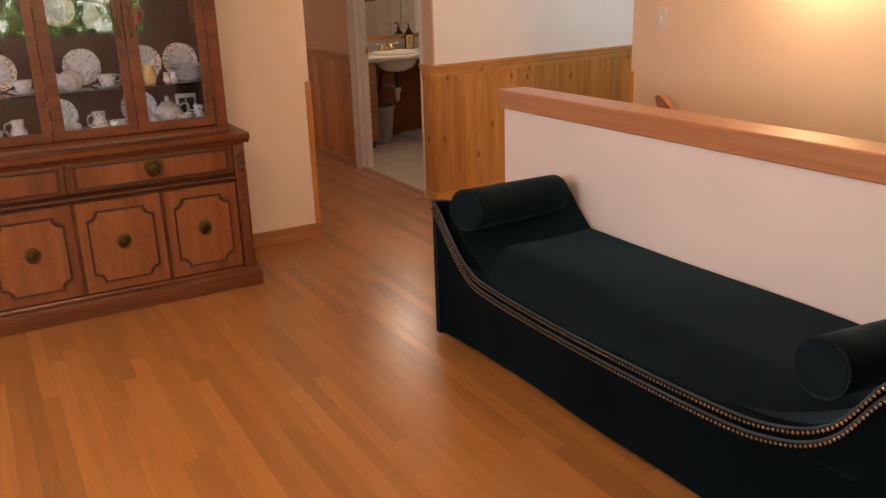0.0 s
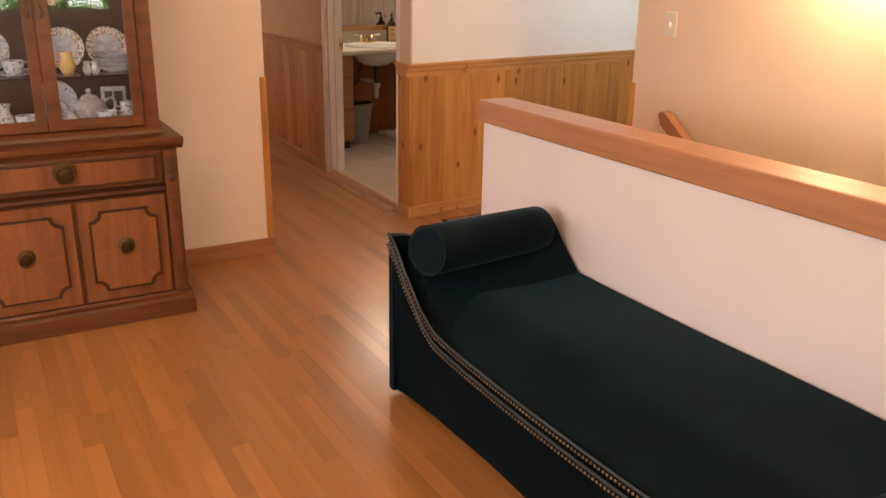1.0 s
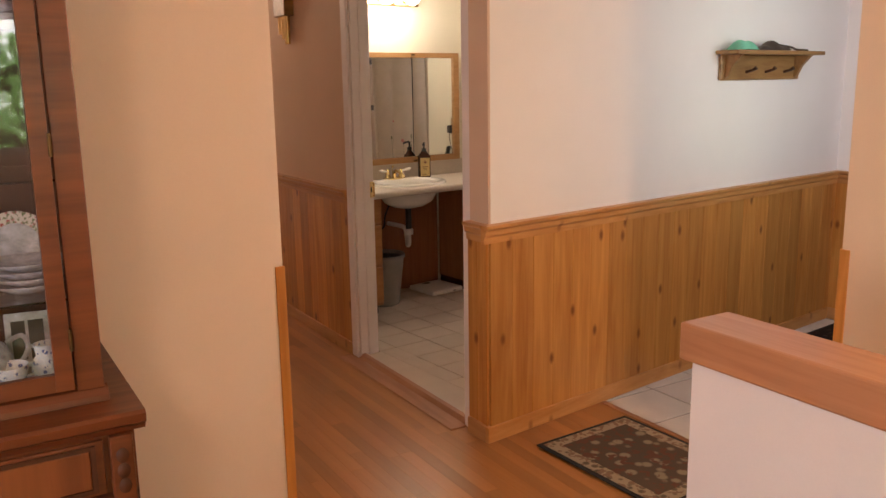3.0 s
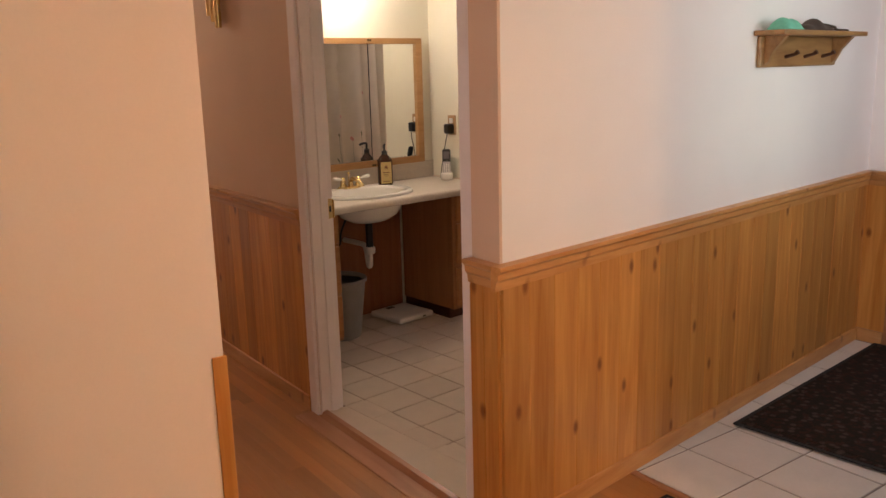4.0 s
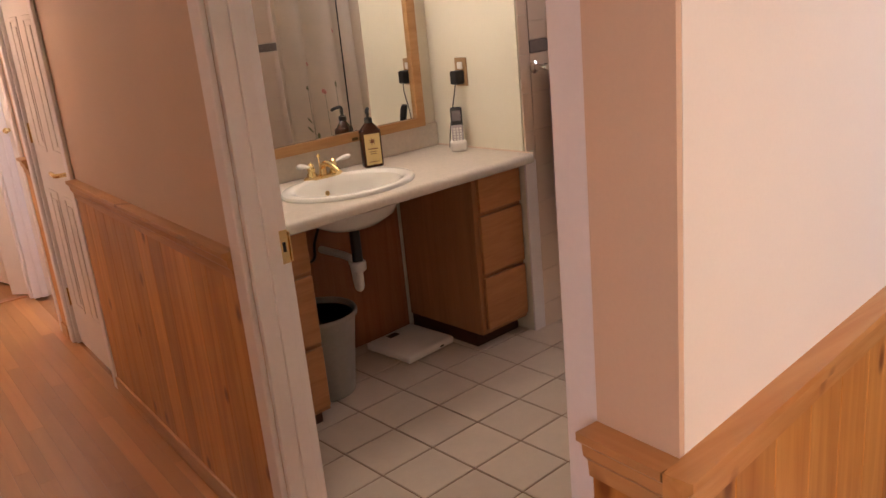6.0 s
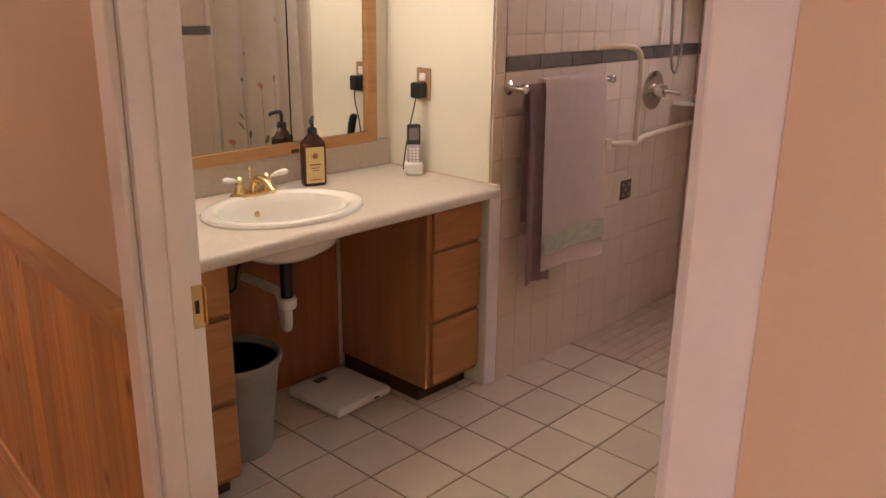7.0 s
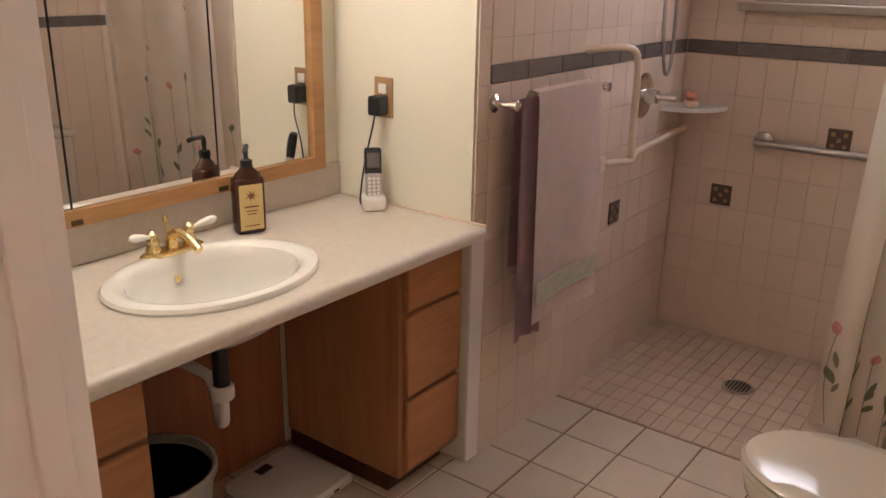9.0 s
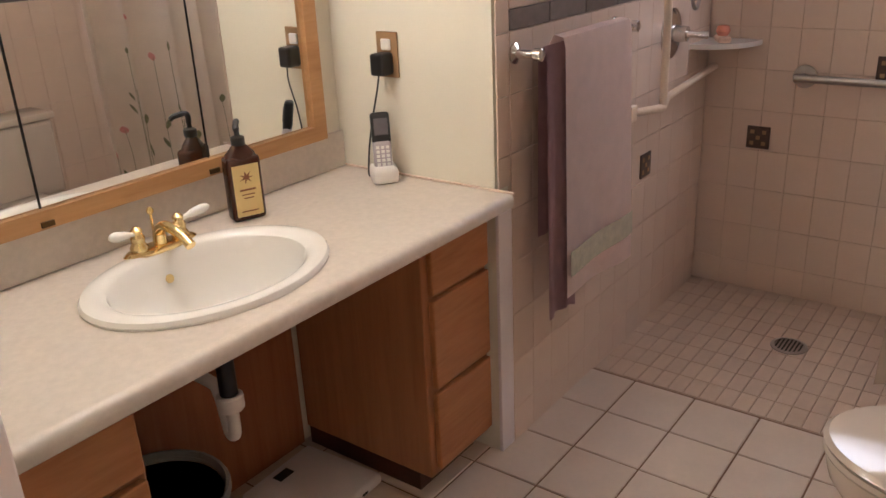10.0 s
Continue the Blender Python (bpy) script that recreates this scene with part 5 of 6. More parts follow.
def basin():
    t = thing("sink_basin", "white oval porcelain drop-in sink", "sink", pose(4.128, 6.952, COUNTER_Z))
    prof = [(1.0, 0.0005), (1.005, 0.006), (0.985, 0.014), (0.93, 0.018), (0.86, 0.016), (0.80, 0.006), (0.77, -0.02), (0.72, -0.06), (0.60, -0.105), (0.40, -0.135), (0.16, -0.146), (0.10, -0.148), (0.10, -0.165), (0.42, -0.150), (0.64, -0.118), (0.77, -0.06), (0.83, -0.005), (0.84, 0.0005)]
    part("bowl", lathe([(0.272 * r, z) for r, z in prof], 56, 1.0, 0.77, True), M_PORC, t, "", None, True)
    part("drain_ring", lathe([(0.0, -0.146), (0.024, -0.1465), (0.024, -0.1445), (0.018, -0.1435), (0, -0.1437)], 20), M_BRASS, t, "brass drain ring", None, True)
    part("overflow_hole", lathe([(0.010, 0), (0.010, 0.002), (0, 0.002)], 14), M_BRASS, t, "brass overflow ring", pose(0, 0.153, -0.045, 75), True)


def faucet():
    t = thing("faucet", "polished brass faucet with white porcelain lever handles", "faucet", pose(4.148, 7.145, COUNTER_Z + 0.012, 0, 0, -2))
    base = lathe([(0.032, 0), (0.034, 0.006), (0.031, 0.012), (0.02, 0.014), (0, 0.014)], 28, 2.7, 0.85)
    part("base_plate", base, M_BRASS, t, "", None, True)
    part("spout", tube(smooth_path([(0, 0.0, 0.012), (0, -0.002, 0.04), (0, -0.03, 0.058), (0, -0.08, 0.05), (0, -0.115, 0.03)], 5), [0.016, 0.0155, 0.015, 0.0145, 0.014, 0.0135, 0.013, 0.0128, 0.0126, 0.0124, 0.0122, 0.012, 0.0118, 0.0116, 0.0114, 0.0112, 0.011, 0.011, 0.011, 0.0115, 0.0118], 14), M_BRASS, t, "", None, True)
    part("lift_rod", lathe([(0.003, 0.012), (0.003, 0.075), (0.007, 0.078), (0.008, 0.085), (0.004, 0.092), (0, 0.093)], 12), M_BRASS, t, "", pose(0, 0.02, 0), True)
    for s in (-1, 1):
        h = part("valve", lathe([(0.019, 0.010), (0.02, 0.02), (0.014, 0.03), (0.016, 0.042), (0.011, 0.05), (0.013, 0.058), (0.006, 0.066), (0, 0.067)], 20), M_BRASS, t, "", pose(0.052 * s, 0, 0), True)
        part("lever", tube([(0.008 * s, -0.002, 0.052), (0.022 * s, -0.006, 0.056), (0.03 * s, -0.008, 0.058), (0.055 * s, -0.014, 0.063), (0.066 * s, -0.017, 0.065), (0.072 * s, -0.018, 0.066)], [0.005, 0.006, 0.009, 0.0115, 0.009, 0.004], 14), M_PORC, h, "white porcelain lever", None, True)


def medicine_mirror():
    t = thing("mirror", "oak-framed mirror of three panels above the vanity", "mirror", pose(0, 0, 0))
    x0, x1, z0, z1, y = 3.46, 4.778, 0.925, 1.675, BATH_N - 0.0005
    part("frame", boxes(((x0, y - 0.045, z0), (x1, y, z0 + 0.04)), ((x0, y - 0.045, z1 - 0.032), (x1, y, z1)), ((x0, y - 0.045, z0 + 0.04), (x0 + 0.04, y, z1 - 0.032)), ((x1 - 0.046, y - 0.045, z0 + 0.04), (x1, y, z1 - 0.032))), M_MIRFRAME, t)
    part("backing", box((x0 + 0.04, y - 0.026, z0 + 0.04), (x1 - 0.046, y - 0.004, z1 - 0.032)), M_BLACK, t)
    xs = [x0 + 0.041, 3.953, 4.381, x1 - 0.047]
    for a, b in zip(xs, xs[1:]):
        part("mirror_panel", box((a + 0.003, y - 0.031, z0 + 0.042), (b - 0.003, y - 0.0265, z1 - 0.034)), M_MIRROR, t, "mirror glass")
    for x in xs[1:3]:
        for zz in (z0 + 0.012, z1 - 0.012):
            part("catch", box((x - 0.014, y - 0.052, zz - 0.006), (x + 0.014, y - 0.0455, zz + 0.006), 0.001), M_BRASSOLD, t)


def vanity_light():
    t = thing("vanity_light", "brass light bar with three frosted globes above the mirror", "wall lamp", pose(4.15, BATH_N - 0.0005, 2.03))
    part("back_bar", box((-0.30, -0.03, -0.05), (0.30, 0.0, 0.05), 0.006), M_BRASS, t)
    for x in (-0.2, 0.0, 0.2):
        socket = part("socket", lathe([(0.03, 0.0), (0.03, 0.012), (0.02, 0.02)], 18), M_BRASS, t, "", pose(x, -0.03, 0, 90), True)
        part("globe", lathe([(0.018, 0.0), (0.04, 0.014), (0.052, 0.045), (0.045, 0.078), (0.022, 0.098), (0.0, 0.102)], 22), M_VSHADE, socket, "glowing frosted glass globe", pose(0, 0, 0.018), True)


def drawer_base(name, x0, x1, label, handles):
    """Oak vanity base with three drawers; a finger groove at each top edge."""
    t = thing(name, label, "cabinet")
    F, B = 6.775, BATH_N - 0.03
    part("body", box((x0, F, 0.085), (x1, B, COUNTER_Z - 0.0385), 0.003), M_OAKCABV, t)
    part("toe_kick", box((x0 + 0.01, F + 0.05, BF), (x1 - 0.01, B, 0.0845)), M_GROOVE, t)
    for z0, z1 in ((0.618, 0.768), (0.353, 0.602), (0.108, 0.336)):
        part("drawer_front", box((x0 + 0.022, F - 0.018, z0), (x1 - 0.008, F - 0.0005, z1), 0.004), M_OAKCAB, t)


def wastebasket():
    t = thing("wastebasket", "grey round plastic wastebasket under the vanity", "wastebasket", pose(3.945, 7.02, BF) @ Matrix.Diagonal((1.27, 1.27, 1.07, 1)))
    part("bucket", lathe([(0.085, 0.0), (0.09, 0.004), (0.118, 0.30), (0.1185, 0.306), (0.1145, 0.306), (0.113, 0.30), (0.086, 0.012), (0, 0.01)], 36), M_CANGREY, t, "", None, True)
    part("rim", lathe([(0.1195, 0.297), (0.125, 0.299), (0.126, 0.310), (0.123, 0.318), (0.118, 0.318), (0.1145, 0.3065), (0.1195, 0.3065), (0.1195, 0.297)], 36), M_CANGREY, t, "", None, True)


def bath_scale():
    t = thing("bathroom_scale", "flat white bathroom scale on the tiles", "scale", pose(4.42, 7.06, BF, 0, 0, 3) @ Matrix.Diagonal((0.9, 0.92, 0.95, 1)))
    part("body", box((-0.15, -0.15, 0.006), (0.15, 0.15, 0.042), 0.012, 3), M_SCALE, t, "", None, True)
    part("dial_window", box((-0.045, 0.085, 0.0425), (0.015, 0.12, 0.0445), 0.001), M_BLACK, t, "dark dial window")
    part("mark", box((0.05, -0.1512, 0.018), (0.075, -0.1502, 0.026)), M_BLACK, t)
    for x in (-0.1, 0.1):
        for y in (-0.1, 0.1):
            part("foot", lathe([(0.014, 0), (0.014, 0.007)], 10), M_BLACK, t, "", pose(x, y, 0))


def drain_pipes():
    t = thing("sink_drain", "black and white drain pipe under the sink", "pipe", pose(4.15, 6.99, -0.055))
    part("tailpiece", tube([(0, 0, 0.712), (0, 0, 0.53)], 0.021, 16), M_BLACK, t, "black tailpiece", None, True)
    part("coupling", lathe([(0.027, 0.525), (0.031, 0.53), (0.031, 0.56), (0.026, 0.565)], 18), M_PVC, t, "", None, True)
    part("trap", tube(smooth_path([(0, 0, 0.55), (0, 0, 0.47), (0.002, 0.010, 0.450), (0.006, 0.026, 0.452), (0.010, 0.038, 0.480), (0.012, 0.055, 0.545), (0.012, 0.09, 0.565), (0.012, 0.27, 0.565)], 5), 0.015, 14), M_PVC, t, "white plastic trap", None, True)
    part("supply_hose", tube(smooth_path([(-0.07, 0.11, 0.74), (-0.09, 0.15, 0.64), (-0.07, 0.2, 0.56), (-0.08, 0.272, 0.52)], 5), 0.006, 8), M_BLACK, t, "", None, True)


def lotion_bottle():
    t = thing("lotion_bottle", "brown pump bottle with a yellow label on the vanity top", "bottle", pose(4.405, 7.155, COUNTER_Z + 0.0005, 0, 0, -20) @ Matrix.Diagonal((1.06, 1.06, 1.09, 1)))
    part("body", box((-0.04, -0.022, 0.0), (0.04, 0.022, 0.145), 0.010, 3), M_AMBER, t, "", None, True)
    part("shoulder", lathe([(0.038, 0.138), (0.034, 0.150), (0.022, 0.162), (0.015, 0.170), (0, 0.171)], 24, 1.0, 0.56), M_AMBER, t, "", None, True)
    part("collar", lathe([(0.014, 0.168), (0.0155, 0.17), (0.0155, 0.186), (0.006, 0.19), (0.005, 0.205), (0, 0.206)], 18), M_BLACK, t, "", None, True)
    part("pump", tube(smooth_path([(0, 0, 0.20), (0, 0, 0.216), (0.0, -0.008, 0.221), (-0.012, -0.03, 0.216), (-0.014, -0.038, 0.210)], 4), 0.0065, 10), M_BLACK, t, "black pump", None, True)
    l = part("label", box((-0.031, -0.0232, 0.012), (0.031, -0.0222, 0.128)), M_LABEL, t, "yellow paper label")
    star = [(0.017 * math.cos(2 * math.pi * k / 14) * (1 if k % 2 == 0 else 0.35), 0.100 + 0.015 * math.sin(2 * math.pi * k / 14) * (1 if k % 2 == 0 else 0.35)) for k in range(14)]
    part("emblem", prism(star, -0.0240, -0.0233, "y"), M_LABELINK, l, "dark leaf emblem")
    for w, z, h in ((0.019, 0.070, 0.004), (0.015, 0.060, 0.0025), (0.012, 0.052, 0.0025), (0.020, 0.022, 0.0025)):
        part("print_bar", box((-w, -0.0238, z), (w, -0.0233, z + h)), M_LABELINK, l)


def phone():
    t = thing("cordless_phone", "silver and black cordless phone upright in its white cradle", "telephone", pose(4.80, 7.05, COUNTER_Z + 0.0005, 0, 0, -42))
    part("cradle", box((-0.036, -0.035, 0), (0.036, 0.045, 0.045), 0.012, 3), M_PVC, t, "white charging cradle", None, True)
    hs = part("handset", box((-0.025, -0.012, 0.0), (0.025, 0.014, 0.165), 0.008, 3), M_SILVERP, t, "", pose(0, 0.0, 0.022, -10), True)
    part("screen", box((-0.019, -0.0145, 0.105), (0.019, -0.0118, 0.150), 0.002), M_SCREEN, hs, "dull grey screen")
    part("top_cap", box((-0.0255, -0.0125, 0.082), (0.0255, 0.0145, 0.1655), 0.008, 3), M_BLACK, hs, "", None, True)
    for r in range(5):
        for c in range(3):
            part("key", box((-0.018 + 0.0135 * c, -0.0142, 0.022 + 0.0115 * r), (-0.009 + 0.0135 * c, -0.0118, 0.030 + 0.0115 * r), 0.001), M_PVC, hs)


def outlet():
    t = thing("wall_outlet", "tan outlet plate with a plugged-in black charger", "outlet", pose(OUTLET_X - 0.0005, 7.07, 1.15, 0, 0, -90))
    part("plate", box((-0.036, -0.006, -0.06), (0.036, 0, 0.06), 0.003), M_TANPLATE, t)
    part("socket", box((-0.016, -0.013, 0.012), (0.016, -0.006, 0.042), 0.004), M_PVC, t, "white night plug")
    ch = part("charger", box((-0.022, -0.055, -0.05), (0.022, -0.006, 0.008), 0.007), M_BLACK, t, "black phone charger")
    part("cord", tube(smooth_path([(0, -0.045, -0.05), (-0.006, -0.05, -0.09), (-0.03, -0.05, -0.17), (-0.045, -0.055, -0.25), (-0.04, -0.07, -0.31), (-0.02, -0.09, -0.315)], 6), 0.0025, 6), M_BLACK, ch, "thin black cord", None, True)


def towel(name, label, x0, x1, y_bar, z_bar, front, back, mat, gap, folds, phase):
    """A towel folded over the bar: front and back falls with soft folds."""
    t = thing(name, label, "towel", pose(0, 0, 0))
    def drape(u, v):
        s = v * (front + back + math.pi * gap)
        x = x0 + (x1 - x0) * u
        wob = 0.006 * math.sin(folds * math.pi * u + phase)
        if s < front:
            dz = front - s
            fl = min(dz / front, 1.0)
            return (x + 0.035 * fl * (u - 0.15), y_bar - gap - wob * fl - 0.012 * fl, z_bar - dz + 0.012 * math.sin(3.0 * u + phase) * (1 if fl > 0.97 else 0))
        s -= front
        if s < math.pi * gap:
            a = s / gap
            return (x, y_bar - gap * math.cos(a), z_bar + gap * math.sin(a))
        s -= math.pi * gap
        return (x, min(y_bar + gap + 0.4 * wob * min(s / back, 1), TOWEL_Y - 0.022), z_bar - s)
    bm = sheet(drape, 22, 44)
    bmesh.ops.solidify(bm, geom=bm.faces[:], thickness=0.009)
    part("cloth", bm, mat, t, "", None, True)
    return t, drape


def towel_bar():
    t = thing("towel_bar", "chrome towel bar on the tiled wall", "towel bar", pose(0, 0, 0))
    part("bar", tube([(4.955, 6.665, 1.159), (5.52, 6.665, 1.159)], 0.009, 12), M_CHROME, t, "", None, True)
    for x in (4.955, 5.52):
        part("bracket", lathe([(0.026, 0), (0.026, 0.005), (0.012, 0.012), (0.010, 0.055), (0.016, 0.062), (0.016, 0.08), (0.008, 0.084), (0, 0.084)], 18), M_CHROME, t, "", pose(x, TOWEL_Y - 0.012, 1.159, 90), True)


def toilet():
    """Two-piece toilet; local y points from the tank to the front."""
    t = thing("toilet", "bone-coloured porcelain toilet with its lid closed", "toilet", pose(4.84, 5.06, BF))
    def egg(a, w, l0, l1, square):
        c = math.cos(a)
        if math.sin(a) < 0:
            c = math.copysign(abs(c) ** square, c)
        return (w * c, (l1 if math.sin(a) > 0 else l0) * math.sin(a))
    def lofted(rows, seg=40, square=1.0):
        bm = bmesh.new()
        rings = []
        for z, cy, w, l0, l1 in rows:
            ring = []
            for k in range(seg):
                x, y = egg(2 * math.pi * k / seg, w, l0, l1, square)
                ring.append(bm.verts.new((x, cy + y, z)))
            rings.append(ring)
        for a, b in zip(rings, rings[1:]):
            for k in range(seg):
                bm.faces.new((a[k], a[(k + 1) % seg], b[(k + 1) % seg], b[k]))
        bm.faces.new(rings[0][::-1])
        bm.faces.new(rings[-1])
        return bm
    part("bowl", lofted([(0.0, 0.45, 0.115, 0.25, 0.21), (0.02, 0.45, 0.113, 0.25, 0.205), (0.10, 0.45, 0.10, 0.22, 0.175), (0.18, 0.48, 0.105, 0.21, 0.19), (0.26, 0.52, 0.145, 0.24, 0.24), (0.33, 0.545, 0.172, 0.26, 0.262), (0.375, 0.55, 0.18, 0.26, 0.268), (0.385, 0.55, 0.176, 0.26, 0.264)]), M_BONE, t, "", None, True)
    part("deck", box((-0.12, 0.10, 0.31), (0.12, 0.42, 0.383), 0.018, 3), M_BONE, t, "", None, True)
    part("seat", lofted([(0.387, 0.575, 0.178, 0.185, 0.245), (0.395, 0.575, 0.182, 0.188, 0.249), (0.404, 0.575, 0.178, 0.185, 0.245)], 48, 0.45), M_BONE, t, "bone-coloured seat", None, True)
    part("lid", lofted([(0.408, 0.575, 0.178, 0.185, 0.245), (0.416, 0.575, 0.182, 0.188, 0.25), (0.426, 0.575, 0.172, 0.178, 0.24), (0.430, 0.575, 0.13, 0.13, 0.19)], 48, 0.45), M_BONE, t, "closed bone-coloured lid", None, True)
    for x in (-0.07, 0.07):
        part("hinge", tube([(x - 0.022, 0.385, 0.412), (x + 0.022, 0.385, 0.412)], 0.012, 12), M_BONE, t, "", None, True)
        part("bolt_cap", lathe([(0.014, 0.0), (0.014, 0.006), (0.008, 0.014), (0, 0.015)], 12), M_BONE, t, "", pose(x, 0.355, 0.3835), True)
    part("tank", box((-0.225, 0.012, 0.36), (0.225, 0.19, 0.70), 0.022, 3), M_BONE, t, "", None, True)
    part("tank_lid", box((-0.235, 0.004, 0.701), (0.235, 0.202, 0.735), 0.010, 2), M_BONE, t, "", None, True)
    part("flush_lever", tube([(-0.17, 0.19, 0.655), (-0.17, 0.212, 0.655), (-0.12, 0.216, 0.648), (-0.09, 0.214, 0.645)], 0.006, 8), M_CHROME, t, "chrome flush lever", None, True)
    part("floor_bolt", lathe([(0.008, 0), (0.008, 0.012), (0, 0.014)], 8), M_BLACK, t, "", pose(-0.125, 0.42, 0.0))


def bath_door():
    d = thing("bathroom_door", "white painted bathroom door standing open", "door", pose(3.465, 4.985, 0.015, 0, 0, 13.0))
    leaf = part("leaf", box((0, -0.036, 0.012), (0.91, -0.001, 2.03), 0.002), M_DOOR, d)
    part("hinge", tube([(-0.004, 0.004, 0.25), (-0.004, 0.004, 0.34)], 0.006, 8), M_BRASS, d)
    part("hinge", tube([(-0.004, 0.004, 1.75), (-0.004, 0.004, 1.84)], 0.006, 8), M_BRASS, d)
    part("rosette", lathe([(0.030, 0), (0.030, 0.005), (0.019, 0.012), (0, 0.013)], 20), M_BRASS, leaf, "", pose(0.85, -0.0005, 0.935, -90), True)
    part("lever_handle", tube(smooth_path([(0.85, 0.0, 0.935), (0.85, 0.05, 0.935), (0.845, 0.062, 0.933), (0.82, 0.066, 0.925), (0.80, 0.066, 0.92)], 4), [0.010] * 12 + [0.011, 0.012, 0.013, 0.013, 0.012], 12), M_BRASS, leaf, "brass lever handle", None, True)


def curtain():
    t = thing("shower_curtain", "sheer cream shower curtain printed with tall flowers", "curtain", pose(0, 0, 0))
    X, YA, YB, ZT, ZB = 5.60, 5.82, 5.06, 1.98, 0.07
    def cloth(u, v):
        y = YA + (YB - YA) * u
        ph = 2 * math.pi * (5.5 * u + 0.35 * math.sin(5 * u))
        amp = 0.016 + 0.016 * (1 - v) + 0.008 * math.sin(11 * u)
        return (X + 0.10 - 0.14 * u - 0.16 * u * u + amp * math.sin(ph) + 0.03 * (1 - v) ** 2, y + 0.02 * math.cos(ph) + 0.07 * (1 - v) * (1 - u), ZB + (ZT - ZB) * v)
    part("cloth", sheet(cloth, 150, 20), M_CURTAIN, t, "", None, True)
    rng = random.Random(7)
    def on(u, z):
        return Vector(cloth(u, (z - ZB) / (ZT - ZB))) + Vector((-0.005, 0, 0))
    def patch(name, u, z, du, dz, lean, mat, rows=5):
        bm = bmesh.new()
        n = 6
        grid = []
        for i in range(n + 1):
            s = i / n
            w = math.sin(math.pi * s) ** 0.8 * du
            grid.append([bm.verts.new(on(u + lean * s + w * q, z + dz * s)) for q in (-1, -0.33, 0.33, 1)])
        for a, b in zip(grid, grid[1:]):
            for k in range(3):
                bm.faces.new((a[k], a[k + 1], b[k + 1], b[k]))
        bmesh.ops.remove_doubles(bm, verts=bm.verts[:], dist=1e-5)
        part(name, bm, mat, t)
    for k in range(19):
        u = 0.04 + 0.049 * k + rng.uniform(-0.024, 0.024)
        h = rng.choice((0.24, 0.36, 0.50, 0.66, 0.84)) + rng.uniform(-0.05, 0.05)
        sway = rng.uniform(-0.02, 0.02)
        stem = [on(u + sway * math.sin(2.5 * i / 9), ZB + 0.01 + h * i / 9) + Vector((-0.001, 0, 0)) for i in range(10)]
        part("stem", tube(stem, 0.0013, 5), M_LEAFP, t, "printed flower stem")
        for q in range(3):
            patch("leaf", u, ZB + rng.uniform(0.03, h * 0.75), rng.uniform(0.005, 0.010), rng.uniform(0.035, 0.085), rng.choice((-1, 1)) * rng.uniform(0.008, 0.030), M_LEAFP)
        patch("petal", u + sway * 0.6, ZB + h - 0.01, rng.uniform(0.008, 0.015), rng.uniform(0.03, 0.055), rng.uniform(-0.01, 0.01), M_PETAL if k % 3 != 1 else M_LEAFP)
    for u, z in ((0.12, 1.05), (0.45, 1.30), (0.7, 1.1)):
        patch("butterfly", u, z, 0.012, 0.03, 0.01, M_PETAL)
    r = thing("curtain_rod", "slim steel shower curtain rod", "rod", pose(0, 0, 0))
    def rod_x(y):
        return 5.55 + 0.185 * (y - BATH_S) - 0.16 * max(0.0, (YA - y) / (YA - YB)) ** 2
    run = [BATH_S + 0.001 + (TOWEL_Y - 0.015 - BATH_S) * i / 24 for i in range(25)]
    part("rod", tube([(rod_x(y), y, 2.005) for y in run], 0.0125, 12), M_STEEL, r, "", None, True)
    for k in range(12):
        y = YA - 0.01 - 0.068 * k
        ring = [(rod_x(y) + 0.021 * math.cos(a), y, 1.997 + 0.024 * math.sin(a)) for a in (2 * math.pi * i / 14 for i in range(15))]
        part("curtain_ring", tube(ring, 0.002, 5), M_STEEL, r)


